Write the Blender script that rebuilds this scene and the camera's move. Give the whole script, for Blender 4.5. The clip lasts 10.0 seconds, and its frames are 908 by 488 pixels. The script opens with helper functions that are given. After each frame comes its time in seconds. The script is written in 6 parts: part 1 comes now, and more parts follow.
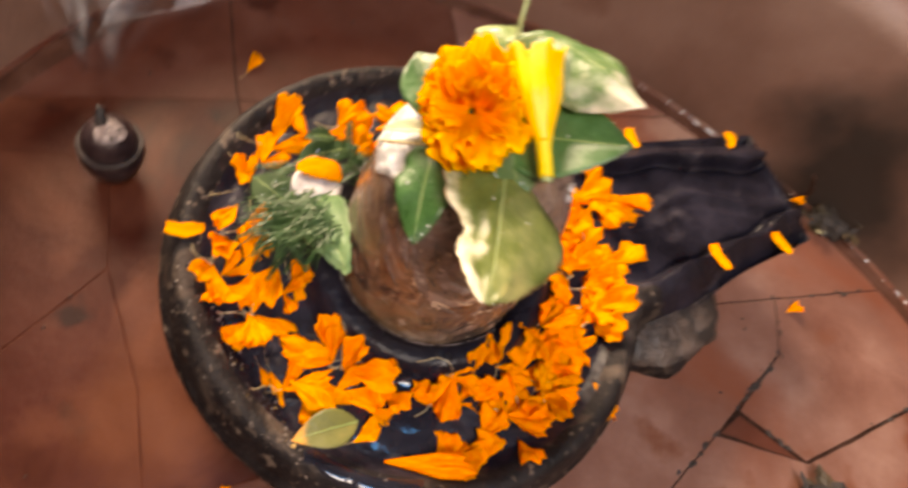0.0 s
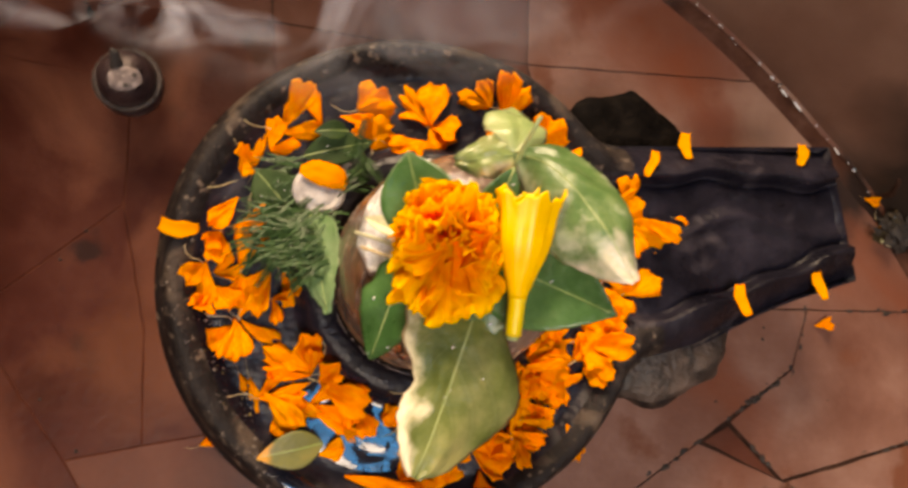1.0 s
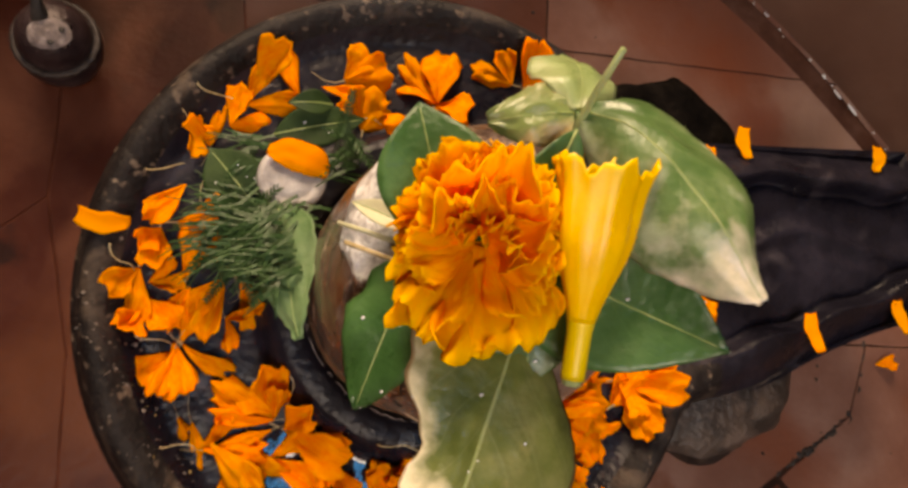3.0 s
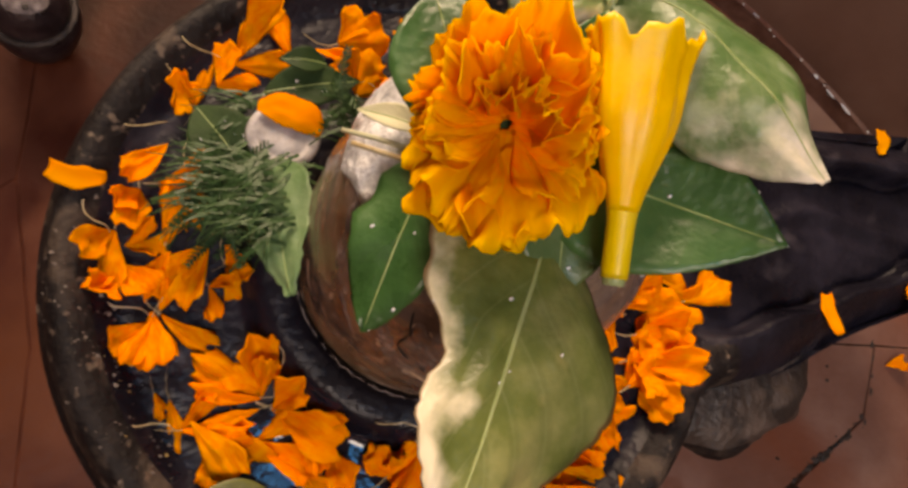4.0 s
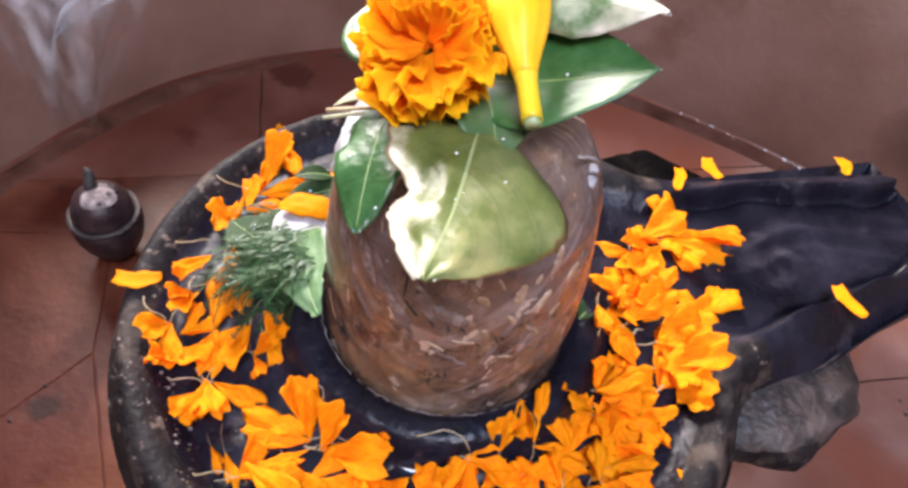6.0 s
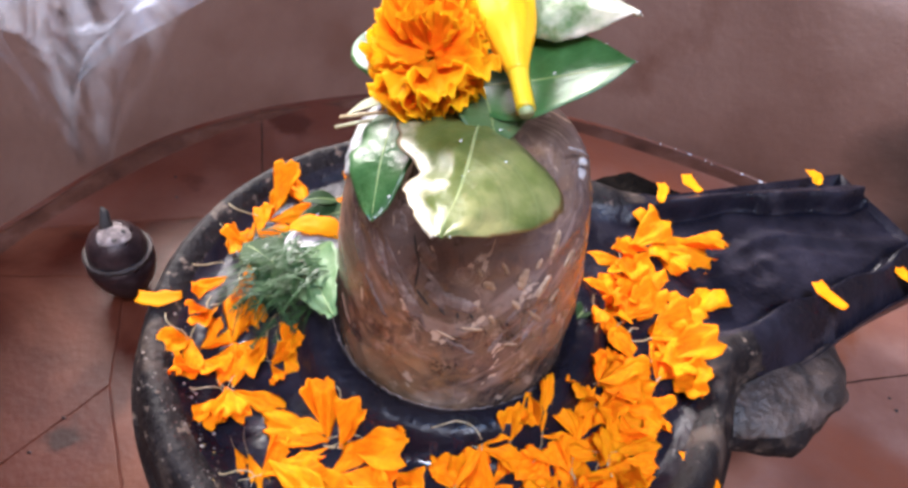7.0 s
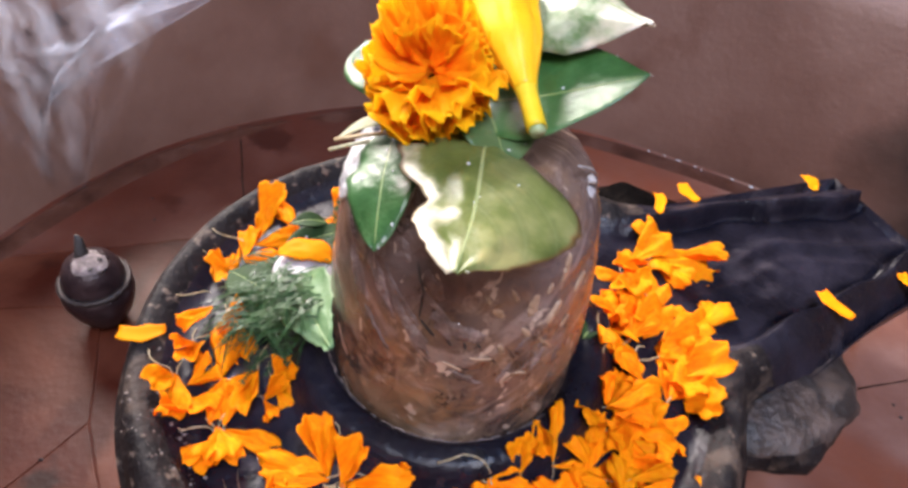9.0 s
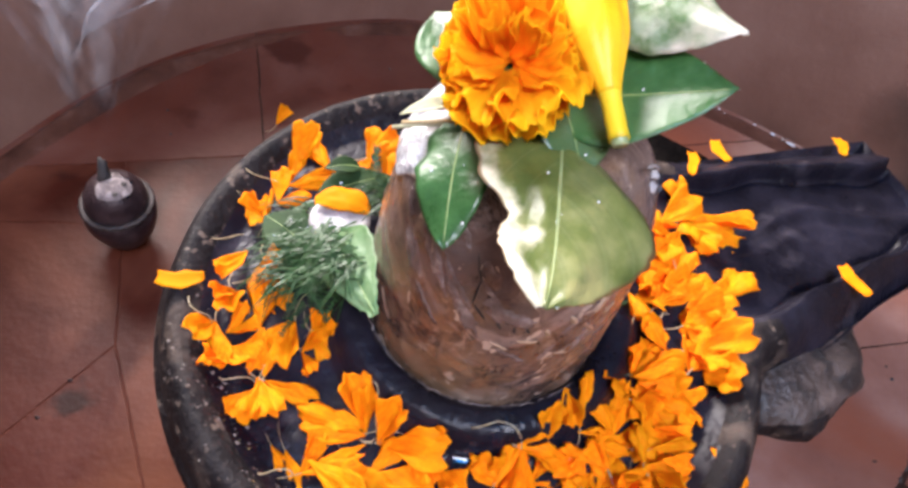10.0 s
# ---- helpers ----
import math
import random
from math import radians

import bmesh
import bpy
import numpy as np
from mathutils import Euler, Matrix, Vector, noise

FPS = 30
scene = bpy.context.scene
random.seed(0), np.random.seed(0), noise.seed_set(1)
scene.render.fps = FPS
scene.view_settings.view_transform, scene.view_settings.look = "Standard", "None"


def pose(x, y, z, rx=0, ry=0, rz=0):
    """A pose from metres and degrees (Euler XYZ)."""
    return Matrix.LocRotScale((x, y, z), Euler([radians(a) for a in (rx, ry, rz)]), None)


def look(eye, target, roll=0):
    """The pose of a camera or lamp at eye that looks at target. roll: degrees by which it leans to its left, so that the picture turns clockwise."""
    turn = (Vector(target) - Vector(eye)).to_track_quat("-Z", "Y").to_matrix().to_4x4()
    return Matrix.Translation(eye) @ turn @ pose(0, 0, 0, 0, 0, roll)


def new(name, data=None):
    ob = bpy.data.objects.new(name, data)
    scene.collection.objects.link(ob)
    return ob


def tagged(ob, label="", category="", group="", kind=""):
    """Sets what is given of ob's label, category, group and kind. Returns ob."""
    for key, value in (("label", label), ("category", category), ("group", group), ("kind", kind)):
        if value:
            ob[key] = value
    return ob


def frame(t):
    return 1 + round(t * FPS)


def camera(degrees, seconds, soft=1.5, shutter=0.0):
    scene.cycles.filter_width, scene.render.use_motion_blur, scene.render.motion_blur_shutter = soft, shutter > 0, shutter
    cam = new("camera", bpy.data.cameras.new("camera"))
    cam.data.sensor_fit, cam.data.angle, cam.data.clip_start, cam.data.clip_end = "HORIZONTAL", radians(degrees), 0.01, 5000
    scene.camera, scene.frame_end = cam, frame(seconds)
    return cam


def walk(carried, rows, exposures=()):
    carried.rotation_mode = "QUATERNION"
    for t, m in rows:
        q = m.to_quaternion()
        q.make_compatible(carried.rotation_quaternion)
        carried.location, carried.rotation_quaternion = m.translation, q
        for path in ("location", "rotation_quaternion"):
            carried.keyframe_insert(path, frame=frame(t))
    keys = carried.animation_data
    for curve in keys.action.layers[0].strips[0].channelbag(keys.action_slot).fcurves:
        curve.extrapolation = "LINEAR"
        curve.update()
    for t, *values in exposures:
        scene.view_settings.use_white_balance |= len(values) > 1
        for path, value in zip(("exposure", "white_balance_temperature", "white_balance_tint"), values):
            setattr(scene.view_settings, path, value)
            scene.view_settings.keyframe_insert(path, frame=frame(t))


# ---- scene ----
cam = camera(64.4, 10.0, soft=3.0, shutter=0.5)
PATH = [
    (0, (0.05, 0.053, 0.58), (0.458, 1.01, -1.128), 32.5),
    (0.1, (0.042, 0.086, 0.58), (0.436, 0.92, -1.196), 37.2),
    (0.2, (0.031, 0.12, 0.587), (0.427, 0.843, -1.235), 44.6),
    (0.3, (0.027, 0.138, 0.594), (0.429, 0.792, -1.252), 49.5),
    (0.4, (0.029, 0.167, 0.606), (0.44, 0.753, -1.261), 54.6),
    (0.5, (0.031, 0.171, 0.612), (0.431, 0.734, -1.265), 55.2),
    (0.7, (0.042, 0.206, 0.615), (0.427, 0.627, -1.302), 62.2),
    (1, (0.06, 0.229, 0.624), (0.424, 0.587, -1.31), 63.4),
    (1.2, (0.065, 0.237, 0.628), (0.481, 0.596, -1.295), 66.1),
    (1.5, (0.063, 0.233, 0.64), (0.479, 0.5, -1.298), 74.9),
    (1.7, (0.056, 0.242, 0.664), (0.433, 0.481, -1.286), 76.4),
    (2, (0.069, 0.242, 0.621), (0.518, 0.48, -1.313), 80.0),
    (2.2, (0.067, 0.242, 0.589), (0.498, 0.514, -1.345), 77.0),
    (2.5, (0.069, 0.242, 0.561), (0.477, 0.54, -1.375), 73.2),
    (2.7, (0.069, 0.241, 0.541), (0.456, 0.589, -1.39), 67.4),
    (3.8, (0.074, 0.202, 0.467), (0.502, 0.808, -1.39), 54.8),
    (4, (0.079, 0.193, 0.474), (0.466, 0.805, -1.39), 51.6),
    (4.2, (0.081, 0.187, 0.479), (0.413, 0.847, -1.379), 45.2),
    (4.5, (0.088, 0.173, 0.49), (0.344, 0.924, -1.346), 36.8),
    (4.7, (0.096, 0.165, 0.497), (0.341, 0.946, -1.328), 34.6),
    (5, (0.109, 0.141, 0.499), (0.332, 0.991, -1.297), 30.8),
    (5.2, (0.117, 0.125, 0.495), (0.297, 1.062, -1.263), 26.0),
    (5.5, (0.139, 0.09, 0.478), (0.236, 1.133, -1.226), 16.0),
    (5.7, (0.149, 0.074, 0.463), (0.189, 1.211, -1.183), 11.1),
    (6, (0.141, 0.065, 0.466), (0.14, 1.319, -1.092), 10.1),
    (6.2, (0.143, 0.061, 0.466), (0.12, 1.315, -1.091), 9.0),
    (7.3, (0.138, 0.016, 0.462), (0.156, 1.434, -0.948), 7.2),
    (7.5, (0.141, 0.019, 0.449), (0.187, 1.421, -0.976), 7.9),
    (7.7, (0.14, 0.023, 0.444), (0.186, 1.428, -0.979), 7.5),
    (8, (0.137, 0.026, 0.447), (0.19, 1.428, -0.98), 7.7),
    (8.5, (0.131, 0.034, 0.455), (0.193, 1.438, -0.968), 6.9),
    (9, (0.126, 0.041, 0.456), (0.188, 1.448, -0.964), 7.6),
    (9.2, (0.115, 0.048, 0.452), (0.178, 1.372, -1.046), 8.4),
    (9.3, (0.112, 0.049, 0.453), (0.171, 1.358, -1.058), 8.4),
    (9.5, (0.104, 0.057, 0.461), (0.17, 1.302, -1.103), 9.4),
    (9.7, (0.093, 0.069, 0.466), (0.208, 1.259, -1.138), 11.8),
    (10, (0.088, 0.072, 0.479), (0.242, 1.241, -1.137), 15.2),
]
walk(cam, [(t, look(eye, target, roll)) for t, eye, target, roll in PATH],
     exposures=[(0.0, 0.12, 9200, 20), (0.8, -0.31, 10100, 19), (2.0, -0.53, 10100, 20), (2.7, -0.77, 10100, 20), (4.0, -0.91, 9600, 24), (4.6, -0.6, 8600, 26), (5.1, -0.32, 7400, 25), (5.5, 0.02, 7100, 24), (6.2, 0.42, 6000, 18), (8.0, 0.46, 6000, 18), (8.5, 0.38, 6100, 18), (9.2, 0.26, 6300, 19), (10.0, 0.34, 6100, 19)])

# ---- light ----
world = bpy.data.worlds.new("sky")
world.use_nodes = True
scene.world = world
wn = world.node_tree.nodes
sky = wn.new("ShaderNodeTexSky")
sky.sky_type, sky.sun_disc = "NISHITA", False
sky.sun_elevation, sky.sun_rotation = radians(38), radians(-30)
world.node_tree.links.new(sky.outputs[0], wn["Background"].inputs[0])
wn["Background"].inputs[1].default_value = 0.12

sun = new("sun", bpy.data.lights.new("sun", "SUN"))
sun.data.energy, sun.data.angle, sun.data.color = 1.2, radians(12), (1.0, 0.95, 0.88)
sun.matrix_world = look((0, 0, 3), (0.5, -0.85, 2.3))


def opening_lamp(name, eye, target, w, h, power, color):
    """Area lamp for daylight at one of the openings in the added walls and ceiling."""
    lamp = new(name, bpy.data.lights.new(name, "AREA"))
    lamp.data.shape, lamp.data.size, lamp.data.size_y = "RECTANGLE", w, h
    lamp.data.energy, lamp.data.color = power, color
    lamp.matrix_world = look(eye, target)
    return lamp


opening_lamp("window_daylight", (-0.85, 1.96, 1.3), (0.15, 0.3, 0.15), 1.0, 1.0, 150, (1.0, 0.92, 0.8))
# Fill at an assumed roof opening, added to brighten faces turned south.
opening_lamp("roof_fill", (0.35, -0.93, 2.46), (0.3, -0.6, 0), 0.95, 0.8, 82, (0.92, 0.95, 1.0))
opening_lamp("skylight", (0.425, -0.15, 2.46), (0.425, -0.15, 0), 0.44, 0.52, 15, (0.02, 0.36, 0.95))

# ---- materials ----


def material(name, colors, scale=40.0, detail=6.0, rough=(0.5, 0.7), bump=0.3, bump_scale=300.0, stretch=(1, 1, 1),
             metal=0.0, spots=None, span=(0.3, 0.7), hue=0.0, sheer=0.0, specular=0.5, depth=0.002, second=None, flow=0.0):
    """Procedural surface: a ramp of colours over two scales of noise, uneven gloss, fine relief, and specks if asked for."""
    m = bpy.data.materials.new(name)
    m.use_nodes = True
    n, link = m.node_tree.nodes, m.node_tree.links.new
    bsdf = n["Principled BSDF"]
    coord, mapping = n.new("ShaderNodeTexCoord"), n.new("ShaderNodeMapping")
    link(coord.outputs["Object"], mapping.inputs[0])
    mapping.inputs["Scale"].default_value = stretch
    big = n.new("ShaderNodeTexNoise")
    big.inputs["Scale"].default_value, big.inputs["Detail"].default_value = scale, detail
    big.inputs["Roughness"].default_value, big.inputs["Distortion"].default_value = 0.62, flow
    link(mapping.outputs[0], big.inputs["Vector"])
    ramp = n.new("ShaderNodeValToRGB")
    els = ramp.color_ramp.elements
    while len(els) < len(colors):
        els.new(0.5)
    for k, c in enumerate(colors):
        els[k].position = span[0] + (span[1] - span[0]) * k / max(1, len(colors) - 1)
        els[k].color = (*c, 1)
    link(big.outputs["Fac"], ramp.inputs[0])
    out = ramp.outputs[0]
    if spots:
        color, spot_scale, amount = spots
        dots = n.new("ShaderNodeTexNoise")
        dots.inputs["Scale"].default_value, dots.inputs["Detail"].default_value = spot_scale, 6.0
        link(mapping.outputs[0] if flow else coord.outputs["Object"], dots.inputs["Vector"])
        cut = n.new("ShaderNodeValToRGB")
        cut.color_ramp.elements[0].position, cut.color_ramp.elements[1].position = 1 - amount - 0.03, 1 - amount + 0.03
        link(dots.outputs["Fac"], cut.inputs[0])
        mix = n.new("ShaderNodeMix")
        mix.data_type = "RGBA"
        link(cut.outputs[0], mix.inputs["Factor"])
        link(out, mix.inputs["A"])
        mix.inputs["B"].default_value = (*color, 1)
        out = mix.outputs["Result"]
    if second:
        color, wide_scale, lo, hi = second
        wide = n.new("ShaderNodeTexNoise")
        wide.inputs["Scale"].default_value, wide.inputs["Detail"].default_value = wide_scale, 7.0
        wide.inputs["Distortion"].default_value = 0.6
        link(coord.outputs["Object"], wide.inputs["Vector"])
        band = n.new("ShaderNodeMapRange")
        band.inputs[1].default_value, band.inputs[2].default_value = lo, hi
        link(wide.outputs["Fac"], band.inputs[0])
        blot = n.new("ShaderNodeMix")
        blot.data_type = "RGBA"
        link(band.outputs[0], blot.inputs["Factor"])
        link(out, blot.inputs["A"])
        blot.inputs["B"].default_value = (*color, 1)
        out = blot.outputs["Result"]
    if hue:
        info, hsv = n.new("ShaderNodeObjectInfo"), n.new("ShaderNodeHueSaturation")
        spread = n.new("ShaderNodeMapRange")
        link(info.outputs["Random"], spread.inputs[0])
        spread.inputs[3].default_value, spread.inputs[4].default_value = 0.5 - hue, 0.5 + hue
        link(spread.outputs[0], hsv.inputs["Hue"])
        value = n.new("ShaderNodeMapRange")
        link(info.outputs["Random"], value.inputs[0])
        value.inputs[3].default_value, value.inputs[4].default_value = 1.12, 0.86
        link(value.outputs[0], hsv.inputs["Value"])
        link(out, hsv.inputs["Color"])
        out = hsv.outputs[0]
    link(out, bsdf.inputs["Base Color"])
    gloss = n.new("ShaderNodeMapRange")
    fine = n.new("ShaderNodeTexNoise")
    fine.inputs["Scale"].default_value, fine.inputs["Detail"].default_value = bump_scale, 5.0
    link(mapping.outputs[0], fine.inputs["Vector"])
    link(big.outputs["Fac"], gloss.inputs[0])
    gloss.inputs[1].default_value, gloss.inputs[2].default_value = 0.3, 0.7
    gloss.inputs[3].default_value, gloss.inputs[4].default_value = rough
    link(gloss.outputs[0], bsdf.inputs["Roughness"])
    add = n.new("ShaderNodeMath")
    add.operation = "ADD"
    link(fine.outputs["Fac"], add.inputs[0])
    link(big.outputs["Fac"], add.inputs[1])
    relief = n.new("ShaderNodeBump")
    relief.inputs["Strength"].default_value, relief.inputs["Distance"].default_value = bump, depth
    link(add.outputs[0], relief.inputs["Height"])
    link(relief.outputs[0], bsdf.inputs["Normal"])
    bsdf.inputs["Metallic"].default_value = metal
    bsdf.inputs["Specular IOR Level"].default_value = specular
    if sheer:
        glow = n.new("ShaderNodeBsdfTranslucent")
        link(out, glow.inputs[0])
        both = n.new("ShaderNodeMixShader")
        both.inputs[0].default_value = sheer
        link(bsdf.outputs[0], both.inputs[1])
        link(glow.outputs[0], both.inputs[2])
        link(both.outputs[0], n["Material Output"].inputs[0])
    return m


STONE = material("black_stone", [(0.006, 0.005, 0.0055), (0.012, 0.0098, 0.0105), (0.022, 0.018, 0.0185)], 28, 8, (0.42, 0.7), 0.9, 240,
                 spots=((0.11, 0.082, 0.066), 130, 0.36), second=((0.06, 0.044, 0.036), 34, 0.54, 0.68), specular=0.13)
# Blue cast in the base colour paints in the reflected skylight.
CHANNEL = material("bluish_oiled_stone", [(0.0036, 0.00336, 0.006), (0.0076, 0.00704, 0.0124), (0.0144, 0.01264, 0.0216)], 22, 8, (0.2, 0.5), 0.6, 200,
                   second=((0.038, 0.033, 0.042), 26, 0.58, 0.78), specular=0.22)


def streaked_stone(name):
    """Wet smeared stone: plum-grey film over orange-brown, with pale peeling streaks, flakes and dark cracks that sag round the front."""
    m = bpy.data.materials.new(name)
    m.use_nodes = True
    n, link = m.node_tree.nodes, m.node_tree.links.new
    bsdf = n["Principled BSDF"]
    coord, uv = n.new("ShaderNodeTexCoord"), n.new("ShaderNodeUVMap")

    def grain(socket, size, scale, detail, bend=0.0, rough=0.6):
        mapping, tex = n.new("ShaderNodeMapping"), n.new("ShaderNodeTexNoise")
        mapping.inputs["Scale"].default_value = size
        link(socket, mapping.inputs[0])
        link(mapping.outputs[0], tex.inputs["Vector"])
        tex.inputs["Scale"].default_value, tex.inputs["Detail"].default_value = scale, detail
        tex.inputs["Distortion"].default_value, tex.inputs["Roughness"].default_value = bend, rough
        return tex.outputs["Fac"]

    def cut(socket, lo, hi, top=1.0):
        k = n.new("ShaderNodeMapRange")
        link(socket, k.inputs[0])
        for slot, v in zip((1, 2, 3, 4), (lo, hi, 0.0, top)):
            k.inputs[slot].default_value = v
        return k.outputs[0]

    def times(a, b):
        k = n.new("ShaderNodeMath")
        k.operation = "MULTIPLY"
        link(a, k.inputs[0])
        link(b, k.inputs[1])
        return k.outputs[0]

    def over(fac, under, color):
        k = n.new("ShaderNodeMix")
        k.data_type = "RGBA"
        link(fac, k.inputs["Factor"])
        if isinstance(under, tuple):
            k.inputs["A"].default_value = (*under, 1)
        else:
            link(under, k.inputs["A"])
        k.inputs["B"].default_value = (*color, 1)
        return k.outputs["Result"]

    patches = grain(coord.outputs["Object"], (1, 1, 0.8), 17, 8, 0.5)
    film = grain(coord.outputs["Object"], (1, 1, 1.3), 11, 6, 0.8)
    mottle = grain(coord.outputs["Object"], (1, 1, 1), 120, 8, 0.4)
    streak = grain(uv.outputs[0], (1, 0.26, 1), 46, 7, 0.8)
    flake = grain(uv.outputs[0], (0.7, 1, 1), 70, 3, 0.4)
    crack = grain(coord.outputs["Object"], (1, 1, 0.9), 34, 5, 1.2)
    blotch = grain(coord.outputs["Object"], (1, 1, 0.75), 52, 10, 0.7, 0.7)
    tint = grain(coord.outputs["Object"], (1, 1, 0.7), 38, 8, 0.9, 0.68)
    chalk = grain(coord.outputs["Object"], (1, 1, 0.8), 85, 9, 1.1, 0.7)
    where = grain(coord.outputs["Object"], (1, 1, 1), 26, 3)
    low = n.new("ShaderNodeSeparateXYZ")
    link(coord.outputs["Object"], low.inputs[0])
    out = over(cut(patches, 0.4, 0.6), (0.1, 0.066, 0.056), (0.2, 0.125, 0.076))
    out = over(cut(tint, 0.5, 0.62, 0.8), out, (0.2, 0.105, 0.05))
    out = over(cut(mottle, 0.5, 0.75, 0.4), out, (0.05, 0.03, 0.026))
    out = over(cut(blotch, 0.5, 0.41, 0.72), out, (0.035, 0.021, 0.019))
    out = over(cut(chalk, 0.56, 0.66, 0.75), out, (0.34, 0.24, 0.185))
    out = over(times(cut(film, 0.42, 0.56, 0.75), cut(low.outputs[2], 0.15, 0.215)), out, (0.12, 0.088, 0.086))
    out = over(times(cut(streak, 0.55, 0.6, 0.5), cut(where, 0.4, 0.5)), out, (0.31, 0.235, 0.21))
    out = over(cut(flake, 0.635, 0.648, 0.9), out, (0.46, 0.35, 0.28))
    lines = n.new("ShaderNodeMath")
    lines.operation = "ABSOLUTE"
    shift = n.new("ShaderNodeMath")
    shift.operation = "SUBTRACT"
    link(crack, shift.inputs[0])
    shift.inputs[1].default_value = 0.52
    link(shift.outputs[0], lines.inputs[0])
    dark = times(cut(lines.outputs[0], 0.012, 0.004, 0.75), cut(where, 0.53, 0.58))
    out = over(dark, out, (0.012, 0.007, 0.006))
    link(out, bsdf.inputs["Base Color"])
    gloss = n.new("ShaderNodeMapRange")
    link(patches, gloss.inputs[0])
    for slot, v in zip((1, 2, 3, 4), (0.35, 0.65, 0.12, 0.34)):
        gloss.inputs[slot].default_value = v
    link(gloss.outputs[0], bsdf.inputs["Roughness"])
    bsdf.inputs["Specular IOR Level"].default_value = 0.7
    add = n.new("ShaderNodeMath")
    link(patches, add.inputs[0])
    link(mottle, add.inputs[1])
    less = n.new("ShaderNodeMath")
    less.operation = "SUBTRACT"
    link(add.outputs[0], less.inputs[0])
    link(dark, less.inputs[1])
    relief = n.new("ShaderNodeBump")
    relief.inputs["Strength"].default_value, relief.inputs["Distance"].default_value = 0.6, 0.0016
    link(less.outputs[0], relief.inputs["Height"])
    link(relief.outputs[0], bsdf.inputs["Normal"])
    return m


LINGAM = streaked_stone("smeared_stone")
DUSTY = material("dusty_stone", [(0.016, 0.0112, 0.0104), (0.0416, 0.0288, 0.0248), (0.084, 0.06, 0.0528)], 60, 10, (0.4, 0.65), 1.0, 200, spots=((0.014, 0.01, 0.0095), 50, 0.47))
TILE = material("terracotta_tile", [(0.106, 0.04238, 0.03061), (0.159, 0.07652, 0.05886), (0.2237, 0.126, 0.1024)], 9, 10, (0.3, 0.58), 0.2, 180,
                spots=((0.1249, 0.04541, 0.02724), 12, 0.38), second=((0.1476, 0.04314, 0.0227), 5, 0.52, 0.68), specular=0.25)
BROWN_TILE = material("brown_tile", [(0.047124, 0.011682, 0.0068544), (0.077121, 0.024831, 0.015768), (0.1071, 0.043083, 0.030852)], 8, 10, (0.36, 0.6), 0.18, 160,
                      spots=((0.04285, 0.01055, 0.006093), 11, 0.38), second=((0.08093, 0.01623, 0.007616), 5, 0.5, 0.68), specular=0.18)
RED_TILE = material("red_tile", [(0.02096, 0.003117, 0.001265), (0.0393, 0.006372, 0.002651), (0.06114, 0.01455, 0.007529)], 11, 10, (0.32, 0.55), 0.2, 150,
                    spots=((0.016, 0.0034, 0.0021), 15, 0.37), second=((0.1, 0.032, 0.0175), 7.5, 0.48, 0.66), specular=0.18)
PACKED = material("packed_red_dirt", [(0.026, 0.0055, 0.0026), (0.052, 0.012, 0.006), (0.085, 0.026, 0.015)], 30, 8, (0.5, 0.8), 0.5, 300, specular=0.1)
MORTAR = material("dirty_mortar", [(0.0102, 0.00425, 0.002975), (0.0238, 0.0102, 0.0068), (0.04675, 0.0221, 0.0153)], 45, 8, (0.5, 0.8), 0.6, 300, specular=0.1)
PLASTER = material("brown_plaster", [(0.09936, 0.0452, 0.03114), (0.144, 0.07302, 0.05269), (0.1867, 0.1035, 0.07744)], 5, 9, (0.4, 0.62), 0.35, 120,
                   spots=((0.1214, 0.05409, 0.03548), 7, 0.34))
COVE = material("red_cove", [(0.03057, 0.01146, 0.007642), (0.06495, 0.02522, 0.01605), (0.1032, 0.04968, 0.03668)], 26, 9, (0.4, 0.7), 0.5, 160, specular=0.12)


def stain(m, centre, reach, color, strength=0.8):
    """A spreading stain with a ragged edge round a place on the floor or the wall."""
    n, link = m.node_tree.nodes, m.node_tree.links.new
    far, edge, add, band, mix = (n.new("ShaderNode" + k) for k in ("VectorMath", "TexNoise", "Math", "MapRange", "Mix"))
    far.operation = "DISTANCE"
    link(n["Texture Coordinate"].outputs["Object"], far.inputs[0])
    far.inputs[1].default_value = centre
    link(n["Texture Coordinate"].outputs["Object"], edge.inputs["Vector"])
    edge.inputs["Scale"].default_value, edge.inputs["Detail"].default_value = 1.1 / reach, 7.0
    add.operation = "MULTIPLY_ADD"
    link(edge.outputs["Fac"], add.inputs[0])
    add.inputs[1].default_value = 1.6 * reach
    link(far.outputs["Value"], add.inputs[2])
    for slot, v in zip((1, 2, 3, 4), (1.25 * reach, 1.95 * reach, strength, 0.0)):
        band.inputs[slot].default_value = v
    link(add.outputs[0], band.inputs[0])
    mix.data_type = "RGBA"
    link(band.outputs[0], mix.inputs["Factor"])
    bsdf = n["Principled BSDF"]
    link(bsdf.inputs["Base Color"].links[0].from_socket, mix.inputs["A"])
    mix.inputs["B"].default_value = (*color, 1)
    link(mix.outputs["Result"], bsdf.inputs["Base Color"])


